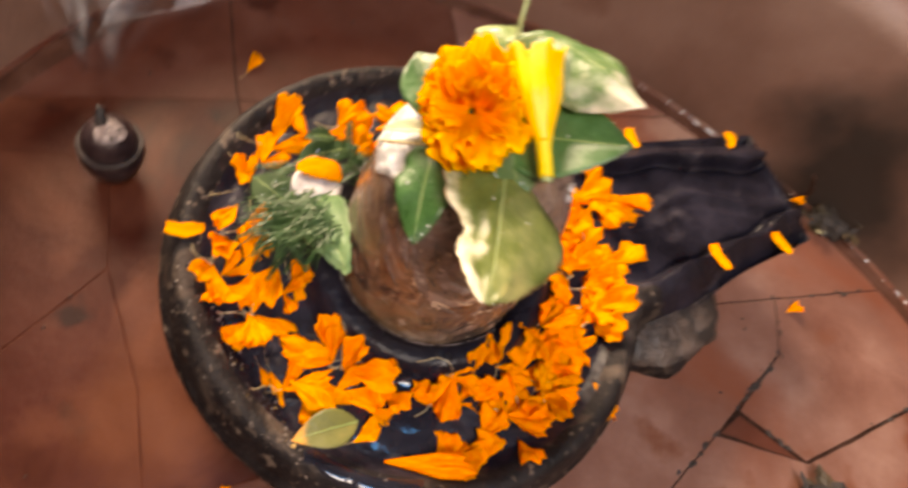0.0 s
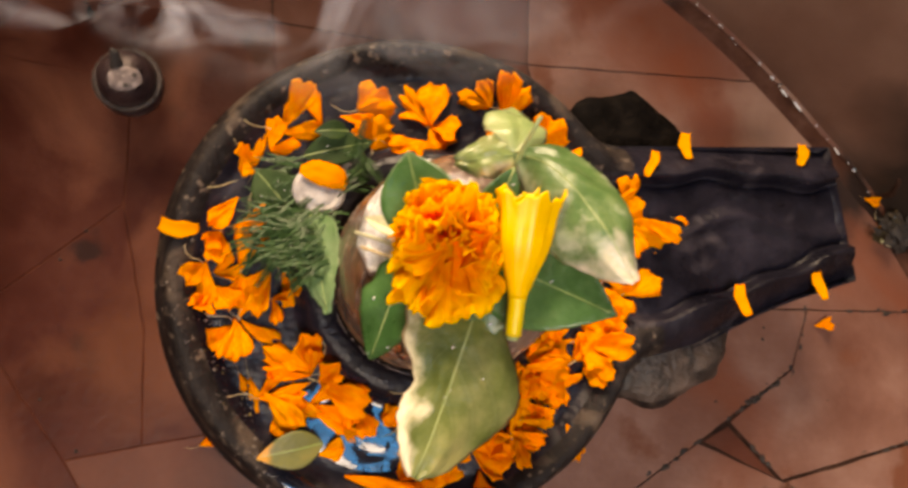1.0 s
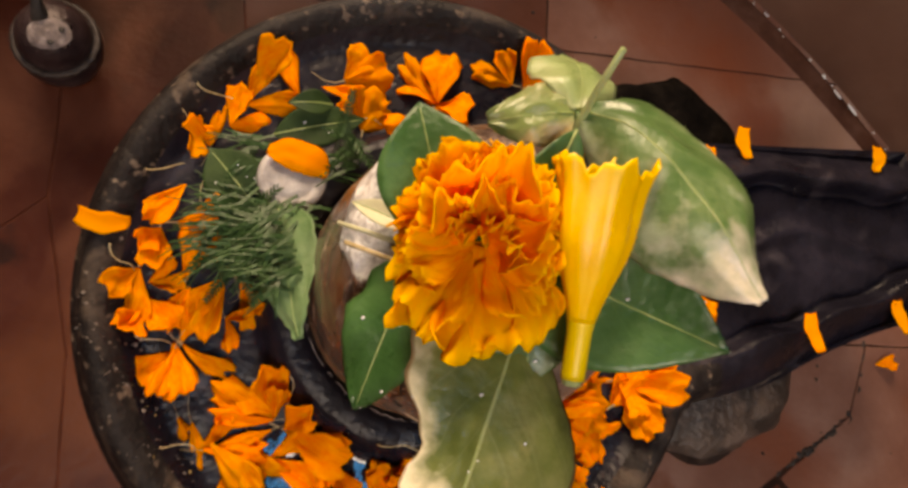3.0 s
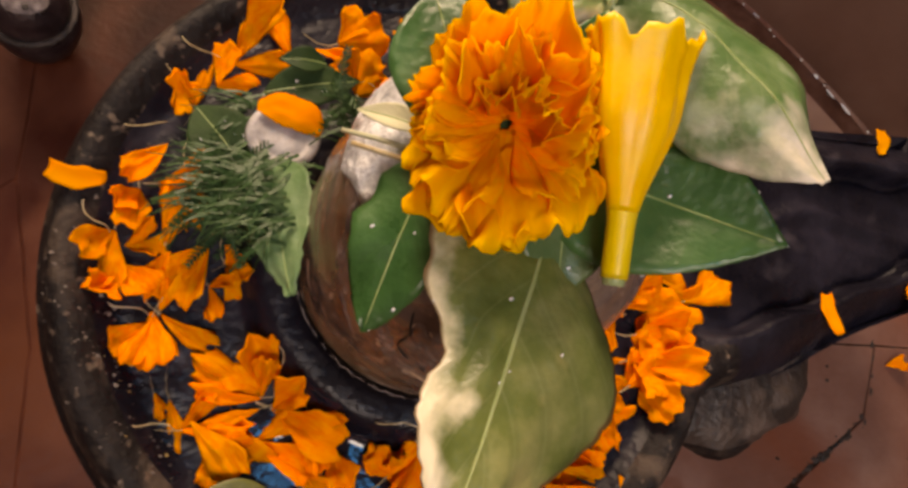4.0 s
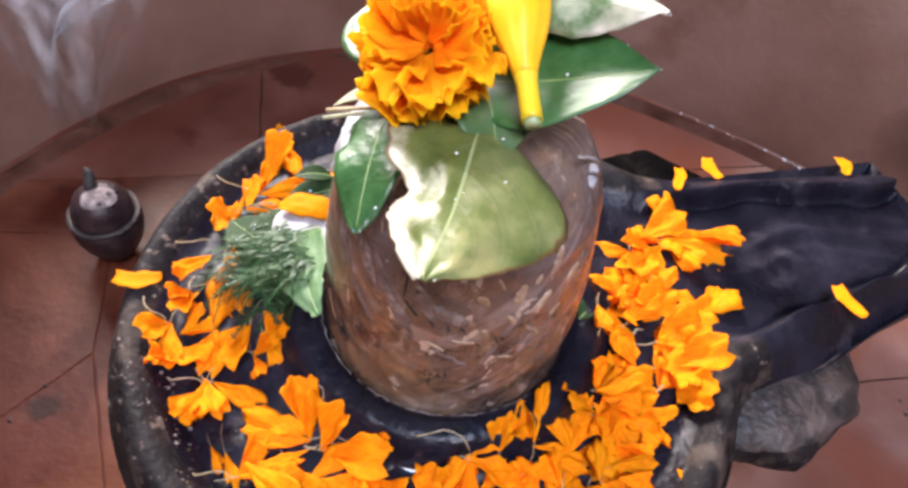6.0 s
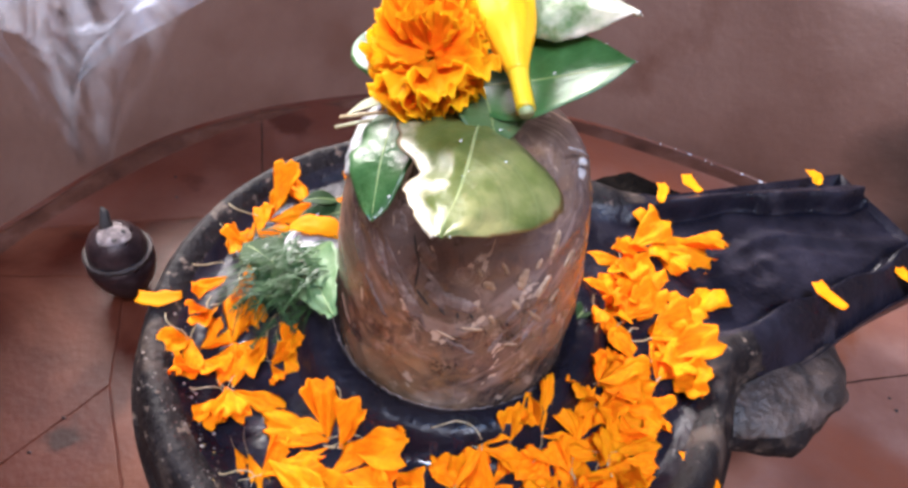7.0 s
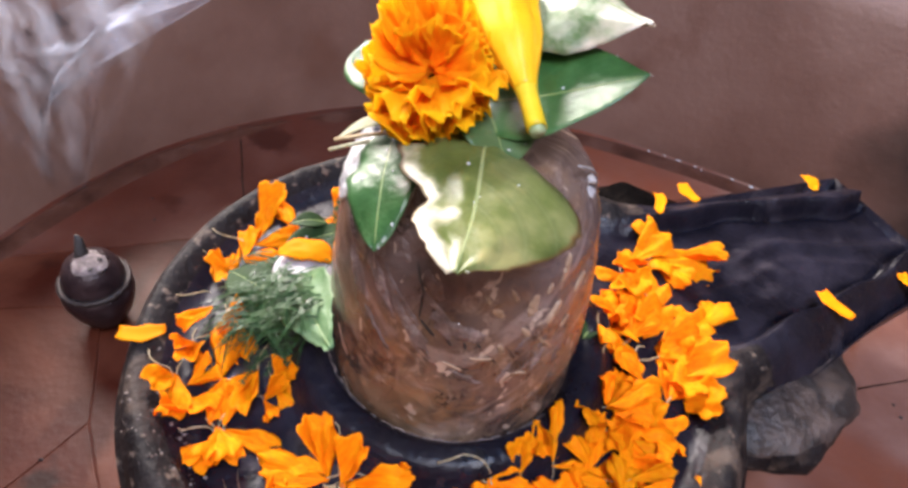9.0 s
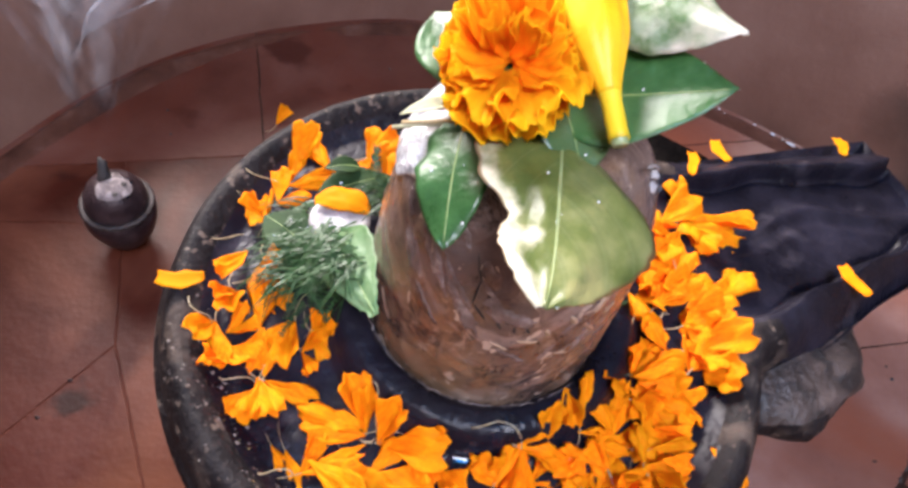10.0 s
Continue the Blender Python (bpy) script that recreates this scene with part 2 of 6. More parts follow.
stain(PLASTER, (0.62, 0.535, 0.04), 0.12, (0.01, 0.0075, 0.006), 0.95)
stain(COVE, (0.6, 0.54, 0.0), 0.06, (0.01, 0.006, 0.005), 0.9)
stain(RED_TILE, (-0.045, 0.175, 0.0), 0.06, (0.095, 0.029, 0.012), 0.6)
stain(TILE, (0.46, 0.57, 0.0), 0.06, (0.3, 0.19, 0.15), 0.6)
stain(TILE, (0.395, 0.535, 0.0), 0.035, (0.15, 0.045, 0.028), 0.7)
stain(TILE, (0.56, 0.53, 0.0), 0.045, (0.012, 0.009, 0.008), 0.9)
# Dark tone for the added room, kept low to limit bounced light.
WALL = material("dim_wall", [(0.14, 0.1, 0.08), (0.2, 0.15, 0.12), (0.26, 0.2, 0.165)], 3, 7, (0.7, 0.9), 0.2, 60)
PETAL = material("marigold_petal", [(0.9, 0.19, 0.0008), (0.94, 0.29, 0.0012), (0.97, 0.39, 0.002)], 16, 5, (0.5, 0.7), 0.5, 50,
                 stretch=(0.2, 1, 1), hue=0.006, sheer=0.32, depth=0.0006, specular=0.06)
BLOOM = material("marigold_bloom", [(0.97, 0.26, 0.001), (1.0, 0.36, 0.0015), (1.0, 0.47, 0.003)], 26, 5, (0.45, 0.65), 0.5, 60,
                 stretch=(0.16, 1, 1), hue=0.004, sheer=0.55, depth=0.0006, specular=0.12)


def yellow_ends(m, color, lo, hi):
    """Petals that pale from an orange foot to yellow ends along their own length."""
    n, link = m.node_tree.nodes, m.node_tree.links.new
    split, band, mix = n.new("ShaderNodeSeparateXYZ"), n.new("ShaderNodeMapRange"), n.new("ShaderNodeMix")
    link(n["Texture Coordinate"].outputs["Object"], split.inputs[0])
    link(split.outputs[0], band.inputs[0])
    band.inputs[1].default_value, band.inputs[2].default_value = lo, hi
    mix.data_type = "RGBA"
    link(band.outputs[0], mix.inputs["Factor"])
    old = n["Principled BSDF"].inputs["Base Color"].links[0].from_socket
    link(old, mix.inputs["A"])
    mix.inputs["B"].default_value = (*color, 1)
    for k in n:
        if k.type in ("BSDF_PRINCIPLED", "BSDF_TRANSLUCENT"):
            link(mix.outputs["Result"], k.inputs[0])


# Yellow tips are petal colour and also paint light glowing through them.
yellow_ends(BLOOM, (1.0, 0.64, 0.005), 0.33, 0.95)
TRUMPET = material("yellow_trumpet", [(0.85, 0.5, 0.005), (0.95, 0.62, 0.012), (1.0, 0.7, 0.03)], 50, 4, (0.3, 0.5), 0.25, 500,
                   stretch=(1, 1, 0.2), sheer=0.3, depth=0.0006)
TUBE = material("yellow_green_tube", [(0.7, 0.52, 0.012), (0.78, 0.58, 0.018), (0.86, 0.64, 0.03)], 50, 4, (0.3, 0.5), 0.25, 500, sheer=0.3, depth=0.0006)
STALK = material("dry_stalk", [(0.3, 0.21, 0.09), (0.45, 0.35, 0.19), (0.55, 0.47, 0.32)], 200, 3, (0.5, 0.7), 0.2, 900)


def leaf_material(name, colors, vein, rough=(0.24, 0.46), sheer=0.25, spots=None, withered=None, rim=None, net=None):
    """Leaf: mottled green with paler midrib and side veins along its own length and width, and a withered part if asked for."""
    m = material(name, colors, 38, 7, rough, 0.5, 260, sheer=sheer, spots=spots, depth=0.0012, specular=0.65)
    n, link = m.node_tree.nodes, m.node_tree.links.new
    uv, split = n.new("ShaderNodeUVMap"), n.new("ShaderNodeSeparateXYZ")
    link(uv.outputs[0], split.inputs[0])

    def math_node(op, a, b=None):
        k = n.new("ShaderNodeMath")
        k.operation = op
        for slot, v in zip((0, 1), (a, b)):
            if v is None:
                continue
            if isinstance(v, (int, float)):
                k.inputs[slot].default_value = v
            else:
                link(v, k.inputs[slot])
        return k.outputs[0]

    across = math_node("ABSOLUTE", math_node("SUBTRACT", split.outputs[1], 0.5))
    rib = math_node("LESS_THAN", across, 0.009)
    run = math_node("SUBTRACT", math_node("MULTIPLY", split.outputs[0], 7.0), math_node("MULTIPLY", across, 5.0))
    side = math_node("LESS_THAN", math_node("ABSOLUTE", math_node("SUBTRACT", math_node("FRACT", run), 0.5)), 0.035)
    veins = math_node("MAXIMUM", rib, math_node("MULTIPLY", side, 0.1))
    wave = math_node("SUBTRACT", math_node("FRACT", run), 0.5)
    quilt = math_node("SUBTRACT", 1.0, math_node("MULTIPLY", math_node("MULTIPLY", wave, wave), 4.0))
    swell = math_node("MULTIPLY", math_node("SUBTRACT", 1.0, quilt), math_node("MINIMUM", math_node("MULTIPLY", across, 6.0), 1.0))
    relief = n["Bump"]
    grain = relief.inputs["Height"].links[0].from_socket
    link(math_node("ADD", grain, math_node("MULTIPLY", swell, 0.06)), relief.inputs["Height"])
    mix = n.new("ShaderNodeMix")
    mix.data_type = "RGBA"
    bsdf = n["Principled BSDF"]
    old = bsdf.inputs["Base Color"].links[0].from_socket
    if withered:
        color, along, across_leaf, off = withered
        patch = n.new("ShaderNodeTexNoise")
        patch.inputs["Scale"].default_value, patch.inputs["Detail"].default_value = 55.0, 6.0
        link(n["Texture Coordinate"].outputs["Object"], patch.inputs["Vector"])
        reach = math_node("ADD", math_node("MULTIPLY", split.outputs[0], along), math_node("MULTIPLY", split.outputs[1], across_leaf))
        reach = math_node("ADD", math_node("ADD", reach, off), math_node("MULTIPLY", math_node("SUBTRACT", patch.outputs["Fac"], 0.5), 0.9))
        fade = math_node("MINIMUM", math_node("MAXIMUM", math_node("MULTIPLY", reach, 4.5), 0.0), 0.94)
        dry = n.new("ShaderNodeMix")
        dry.data_type = "RGBA"
        link(fade, dry.inputs["Factor"])
        link(old, dry.inputs["A"])
        dry.inputs["B"].default_value = (*color, 1)
        old = dry.outputs["Result"]
    if net:
        soft = math_node("SUBTRACT", 1.0, math_node("MULTIPLY", math_node("ABSOLUTE", wave), 5.0))
        soft = math_node("MULTIPLY", math_node("MAXIMUM", soft, 0.0), math_node("SUBTRACT", math_node("MULTIPLY", n["Noise Texture"].outputs["Fac"], 3.0), 1.1))
        shade = n.new("ShaderNodeMix")
        shade.data_type = "RGBA"
        link(math_node("MINIMUM", math_node("MAXIMUM", soft, 0.0), 0.12), shade.inputs["Factor"])
        link(old, shade.inputs["A"])
        shade.inputs["B"].default_value = (*net, 1)
        old = shade.outputs["Result"]
    if rim:
        edge = n.new("ShaderNodeMix")
        edge.data_type = "RGBA"
        frayed = math_node("MULTIPLY", math_node("SUBTRACT", math_node("ADD", across, math_node("MULTIPLY", math_node("SUBTRACT", n["Noise Texture"].outputs["Fac"], 0.5), 0.06)), 0.472), 40.0)
        link(math_node("MINIMUM", math_node("MAXIMUM", frayed, 0.0), 0.8), edge.inputs["Factor"])
        link(old, edge.inputs["A"])
        edge.inputs["B"].default_value = (*rim, 1)
        old = edge.outputs["Result"]
    link(veins, mix.inputs["Factor"])
    link(old, mix.inputs["A"])
    mix.inputs["B"].default_value = (*vein, 1)
    link(mix.outputs["Result"], bsdf.inputs["Base Color"])
    for k in n:
        if k.type == "BSDF_TRANSLUCENT":
            link(mix.outputs["Result"], k.inputs[0])
    return m


GREEN = leaf_material("green_leaf", [(0.022, 0.08, 0.019), (0.04, 0.13, 0.034), (0.075, 0.195, 0.06)], (0.13, 0.28, 0.09))
PALE = leaf_material("pale_leaf", [(0.2, 0.3, 0.1), (0.33, 0.42, 0.19), (0.5, 0.52, 0.32)], (0.5, 0.55, 0.32),
                     spots=((0.55, 0.42, 0.27), 32, 0.38))
YELLOWING = leaf_material("yellowing_leaf", [(0.11, 0.18, 0.05), (0.2, 0.27, 0.09), (0.38, 0.38, 0.18)], (0.42, 0.45, 0.24),
                          spots=((0.52, 0.42, 0.2), 26, 0.42))
OLIVE = leaf_material("olive_leaf", [(0.09, 0.1, 0.02), (0.15, 0.15, 0.035), (0.24, 0.19, 0.05)], (0.2, 0.2, 0.07), rough=(0.45, 0.65), withered=((0.7, 0.3, 0.03), 1.0, 0.0, -0.7))
CREAM = leaf_material("cream_leaf", [(0.5, 0.52, 0.3), (0.62, 0.62, 0.42), (0.72, 0.7, 0.52)], (0.45, 0.5, 0.28))
# Withered cream is paler than the leaf's own, to paint window glare.
WITHERING = leaf_material("withering_leaf", [(0.065, 0.1, 0.02), (0.14, 0.175, 0.045), (0.27, 0.28, 0.105)], (0.36, 0.4, 0.2),
                          rough=(0.3, 0.5), spots=((0.3, 0.29, 0.11), 34, 0.36), withered=((0.84, 0.77, 0.58), 0.42, 1.0, -1.0), rim=(0.2, 0.1, 0.03), net=(0.045, 0.08, 0.018))
CURLING = leaf_material("curling_leaf", [(0.043, 0.11, 0.03), (0.085, 0.175, 0.055), (0.2, 0.28, 0.125)], (0.4, 0.46, 0.28),
                        withered=((0.72, 0.66, 0.56), 1.0, 0.1, -0.76), spots=((0.3, 0.37, 0.24), 36, 0.38))
LIGHT = leaf_material("light_leaf", [(0.06, 0.13, 0.045), (0.1, 0.19, 0.08), (0.17, 0.255, 0.135)], (0.18, 0.26, 0.14), rough=(0.35, 0.55), sheer=0.12)
LIGHT.node_tree.nodes["Principled BSDF"].inputs["Specular IOR Level"].default_value = 0.35
MIDGREEN = leaf_material("mid_green_leaf", [(0.05, 0.105, 0.035), (0.08, 0.15, 0.055), (0.13, 0.2, 0.09)], (0.16, 0.24, 0.11))
DULL = leaf_material("dull_leaf", [(0.012, 0.028, 0.008), (0.02, 0.045, 0.014), (0.034, 0.066, 0.022)], (0.045, 0.08, 0.03), rough=(0.5, 0.7), sheer=0.15)
FEATHER = material("feathery_green", [(0.015, 0.045, 0.014), (0.032, 0.078, 0.028), (0.065, 0.125, 0.055)], 90, 3, (0.3, 0.5), 0.2, 600, sheer=0.2)
DULL.node_tree.nodes["Principled BSDF"].inputs["Specular IOR Level"].default_value = 0.15
FEATHER.node_tree.nodes["Principled BSDF"].inputs["Specular IOR Level"].default_value = 0.25
SHELL = material("white_disc", [(0.16, 0.15, 0.16), (0.34, 0.325, 0.33), (0.48, 0.46, 0.46)], 60, 5, (0.35, 0.55), 0.3, 300, specular=0.2)
BRONZE = material("sooty_bronze", [(0.012, 0.0065, 0.0075), (0.03, 0.0175, 0.0195), (0.062, 0.039, 0.04)], 60, 6, (0.24, 0.46), 0.4, 400, metal=0.3, specular=0.4)
ASH = material("pale_ash", [(0.05, 0.036, 0.036), (0.13, 0.1, 0.1), (0.3, 0.255, 0.25)], 170, 6, (0.6, 0.9), 0.5, 500)
ASHEN = material("ashen_bronze", [(0.018, 0.013, 0.0125), (0.04, 0.03, 0.028), (0.08, 0.062, 0.058)], 90, 6, (0.4, 0.65), 0.4, 500, metal=0.2, specular=0.3)
SOOT = material("black_soot", [(0.008, 0.006, 0.006), (0.02, 0.015, 0.014), (0.04, 0.03, 0.026)], 60, 5, (0.6, 0.9), 0.6, 300)
GRIME = material("black_grime", [(0.002, 0.00175, 0.00175), (0.0045, 0.00375, 0.0035), (0.01, 0.008, 0.007)], 50, 8, (0.6, 0.85), 0.9, 200, specular=0.0)
GLARE = material("white_glare", [(0.26, 0.28, 0.31), (0.62, 0.64, 0.68), (0.84, 0.86, 0.9)], 70, 8, (0.12, 0.35), 1.0, 120, span=(0.34, 0.6), depth=0.004)
# Whitish base colour paints the highlight of wet drops.
GLINT = material("pale_glint", [(0.5, 0.52, 0.55), (0.65, 0.67, 0.7), (0.78, 0.8, 0.82)], 200, 2, (0.05, 0.12), 0.1, 400)
FLAKE = material("tan_flake", [(0.2, 0.125, 0.075), (0.33, 0.22, 0.145), (0.47, 0.34, 0.24)], 160, 6, (0.25, 0.5), 0.5, 500)
WASH = material("mauve_wash", [(0.085, 0.06, 0.055), (0.15, 0.112, 0.105), (0.27, 0.215, 0.205)], 90, 9, (0.1, 0.32), 0.7, 400, specular=0.7)
GRIT = material("pale_grit", [(0.048, 0.036, 0.0304), (0.112, 0.084, 0.072), (0.208, 0.168, 0.148)], 300, 4, (0.4, 0.7), 0.4, 600)
TURMERIC = material("dry_turmeric", [(0.2, 0.12, 0.03), (0.34, 0.21, 0.06), (0.45, 0.3, 0.1)], 300, 4, (0.5, 0.8), 0.4, 600)
WATER = material("standing_water", [(0.006, 0.007, 0.012), (0.01, 0.011, 0.018), (0.014, 0.015, 0.024)], 30, 4, (0.02, 0.18), 0.35, 70, specular=0.5)

# ---- shared shapes ----


def part(name, bm, mat, parent=None, label=""):
    """One mesh object out of a bmesh, under a thing, under a part, or at top level."""
    me = bpy.data.meshes.new(name)
    bm.normal_update()
    bm.to_mesh(me)
    bm.free()
    for p in me.polygons:
        p.use_smooth = True
    me.materials.append(mat)
    ob = new(name, me)
    if parent:
        ob.parent = parent
    return tagged(ob, label)


def sheet(rows, close=False, cap=False):
    """A bmesh skinned over rows of points; close joins each row's ends, cap fills the first and last rows."""
    bm = bmesh.new()
    grid = [[bm.verts.new(p) for p in row] for row in rows]
    for a, b in zip(grid, grid[1:]):
        k = len(a)
        for i in range(k if close else k - 1):
            j = (i + 1) % k
            bm.faces.new((a[i], a[j], b[j], b[i]))
    if cap:
        bm.faces.new(grid[0][::-1])
        bm.faces.new(grid[-1])
    return bm


def lathe(profile, n=48, wave=None, centre=(0, 0)):
    """Rings of (radius, height) pairs turned about the vertical; wave(angle, row) scales the radius."""
    rows = []
    for k, (r, z) in enumerate(profile):
        row = []
        for i in range(n):
            a = 2 * math.pi * i / n
            s = r * (wave(a, k) if wave else 1)
            row.append((centre[0] + s * math.cos(a), centre[1] + s * math.sin(a), z))
        rows.append(row)
    return sheet(rows, close=True, cap=True)


def tube(points, r0, r1=None, n=6):
    """A tapering round rod along points."""
    r1 = r0 if r1 is None else r1
    pts = [Vector(p) for p in points]
    rows = []
    for i, p in enumerate(pts):
        d = (pts[min(i + 1, len(pts) - 1)] - pts[max(i - 1, 0)]).normalized()
        u = d.orthogonal().normalized()
        if abs(d.z) < 0.9:
            u = d.cross(Vector((0, 0, 1))).normalized()
        v = d.cross(u)
        r = r0 + (r1 - r0) * i / (len(pts) - 1)
        rows.append([p + r * (math.cos(2 * math.pi * k / n) * u + math.sin(2 * math.pi * k / n) * v) for k in range(n)])
    return sheet(rows, close=True, cap=True)


def thick(rows, t):
    """A thin closed shell of thickness t from one grid of points."""
    bm = sheet(rows)
    bm.normal_update()
    under = {v: bm.verts.new(v.co - v.normal * t) for v in list(bm.verts)}
    for f in list(bm.faces):
        bm.faces.new([under[v] for v in reversed(f.verts)])
    for e in [e for e in bm.edges if len(e.link_faces) == 1 and e.verts[0] in under and e.verts[1] in under]:
        loop = e.link_loops[0]
        a, b = loop.vert, loop.link_loop_next.vert
        bm.faces.new((b, a, under[a], under[b]))
    return bm


def leaf_rows(base, tip, width, up=(0, 0, 1), droop=0.0, fold=0.15, cup=0.0, wide=0.42, wavy=0.0, seed=0, twist=0.0, n=22, m=12, ragged=0.0, bend=0.0, blunt=0.95, wide2=None):
    """Grid of a pointed leaf from base to tip: droop bends its length, fold makes a V along the midrib, cup turns the edges."""
    base, tip, up = Vector(base), Vector(tip), Vector(up)
    along = tip - base
    length = along.length
    along.normalize()
    across = along.cross(up).normalized()
    normal = across.cross(along)
    rng = random.Random(seed)
    phase = rng.random() * 6
    rows = []
    for i in range(n + 1):
        s = i / n
        halves = []
        for peak in (wide, wide2 or wide):
            if s < peak:
                w = math.sin(0.5 * math.pi * s / peak) ** 0.75
            else:
                w = math.cos(0.5 * math.pi * (s - peak) / (1 - peak)) ** blunt
            halves.append(max(w, 0.015) * width / 2)
        turn = twist * s
        side = across * math.cos(turn) + normal * math.sin(turn)
        lift = normal * math.cos(turn) - across * math.sin(turn)
        row = []
        for j in range(m + 1):
            q = 2 * j / m - 1
            w = halves[1] if q > 0 else halves[0]
            ww = w * (1 + ragged * noise.noise(Vector((s * 9, q * 2, seed))) * abs(q))
            h = -droop * length * math.sin(math.pi * s) + fold * ww * abs(q) - cup * ww * q * q
            h += wavy * length * (abs(q) ** 1.5 * math.sin(s * 15 + phase + (1.5 if q > 0 else 0)) + 0.5 * noise.noise(Vector((s * 4, q * 2, seed + 3.3))))
            row.append(base + along * (length * s) + side * (ww * q + bend * length * math.sin(math.pi * s)) + lift * h)
        rows.append(row)
    return rows


def leaf_part(name, mat, parent, label="", thickness=0.0005, rows=None, **kw):
    rows = rows or leaf_rows(**kw)
    n, m = len(rows) - 1, len(rows[0]) - 1
    bm = thick(rows, thickness)
    uv = bm.loops.layers.uv.new("UVMap")
    bm.verts.index_update()
    count = (n + 1) * (m + 1)
    for f in bm.faces:
        for l in f.loops:
            k = l.vert.index % count
            l[uv].uv = ((k // (m + 1)) / n, (k % (m + 1)) / m)
    return part(name, bm, mat, parent, label)


def smooth_list(values, s):
    """The value at s, from 0 to 1, of a smooth curve through evenly spaced numbers or points."""
    k = len(values) - 1
    i = min(int(s * k), k - 1)
    t = s * k - i
    p = [values[min(max(j, 0), k)] for j in (i - 1, i, i + 1, i + 2)]
    return 0.5 * (2 * p[1] + (p[2] - p[0]) * t + (2 * p[0] - 5 * p[1] + 4 * p[2] - p[3]) * t * t + (3 * p[1] - p[0] - 3 * p[2] + p[3]) * t ** 3)


def shaped_rows(rib, left, right, up=(0, 0, 1), sag=(0.2, 0.2), wavy=0.002, ragged=0.001, seed=0, n=54, m=30, groove=0.0006):
    """Grid of a leaf with a midrib through given points; left and right are its half-widths along it, sag how far the sides hang."""
    pts, up = [Vector(p) for p in rib], Vector(up)
    rows = []
    for i in range(n + 1):
        s = i / n
        p = smooth_list(pts, s)
        d = (smooth_list(pts, min(1.0, s + 0.02)) - smooth_list(pts, max(0.0, s - 0.02))).normalized()
        side = d.cross(up).normalized()
        lift = side.cross(d)
        row = []
        for j in range(m + 1):
            q = 2 * j / m - 1
            w = max(0.0004, smooth_list(right if q > 0 else left, s))
            w += ragged * abs(q) ** 3 * noise.fractal(Vector((s * 16, (1 if q > 0 else -1) * 3, seed)), 1.0, 2.0, 3)
            hang = sag[1] if q > 0 else sag[0]
            h = -hang * w * q * q + groove * (1 - math.exp(-((q * w / 0.003) ** 2)))
            h += wavy * (abs(q) ** 1.3 * math.sin(s * 13 + seed + (1.7 if q > 0 else 0)) + 0.9 * noise.noise(Vector((s * 5, q * 2.5, seed + 3.3))))
            row.append(p + side * (w * q) + lift * h)
        rows.append(row)
    return rows


def empty(name, place=(0, 0, 0)):
    ob = new(name)
    ob.location = place
    return ob


# ---- the pit with its floor and curved wall ----
PIT = (0.2, 0.15)


def pit_edge(a):
    """Radius of the pit's floor in the direction a."""
    return (0.5466 + 0.0218 * math.cos(a) - 0.0055 * math.sin(a) + 0.0129 * math.cos(2 * a) + 0.0179 * math.sin(2 * a)
            + 0.0389 * math.cos(3 * a) - 0.0087 * math.sin(3 * a))


def pit_ring(profile, n=180, rough=0.0):
    rows = []
    for off, z in profile:
        row = []
        for i in range(n):
            a = 2 * math.pi * i / n
            wob = rough * noise.noise(Vector((math.cos(a) * 6, math.sin(a) * 6, z * 20 + off * 30)))
            r = pit_edge(a) + off + wob
            row.append((PIT[0] + r * math.cos(a), PIT[1] + r * math.sin(a), z + 0.5 * wob))
        rows.append(row)
    return rows


tagged(part("trim", sheet(pit_ring([(-0.019, -0.0015), (-0.013, 0.0003), (-0.005, 0.001), (0.0, 0.0014), (0.0035, 0.0012), (0.006, -0.0008), (0.0075, -0.006), (0.0095, -0.012), (0.011, -0.012)], rough=0.004), close=True), COVE),
       "wet red cement fillet round the sunken floor", "fillet", kind="structure")
tagged(part("wall_pit", sheet(pit_ring([(0.0085, -0.012), (0.0105, 0.0), (0.013, 0.012), (0.022, 0.05), (0.038, 0.11), (0.055, 0.175), (0.07, 0.205), (0.1, 0.214), (0.4, 0.216), (1.0, 0.216), (1.7, 0.216), (2.6, 0.216)], rough=0.004), close=True), PLASTER),
       "stained brown plaster wall of the sunken pit", "wall", kind="structure")

# ---- the stone base ----
C = (0.143, 0.295)
AXIS = radians(26.5)
UX, UY = math.cos(AXIS), math.sin(AXIS)
RIM, TIP = 0.178, 0.372


def inside(u, v):
    """Depth inside the outline of the disc and its spout, in the spout's own directions; negative outside."""
    disc = RIM + 0.0045 * math.cos(math.atan2(v, u) + AXIS - radians(205)) - math.hypot(u, v)
    swell = 0.012 * math.exp(-(((u - 0.2) / 0.06) ** 2)) if v < 0 else 0.0
    lip = (0.0975 + swell - 0.105 * u - abs(v)) if u > 0 else -1.0
    k = 0.018
    h = max(k - abs(disc - lip), 0.0) / k
    return max(disc, lip) + h * h * k * 0.25


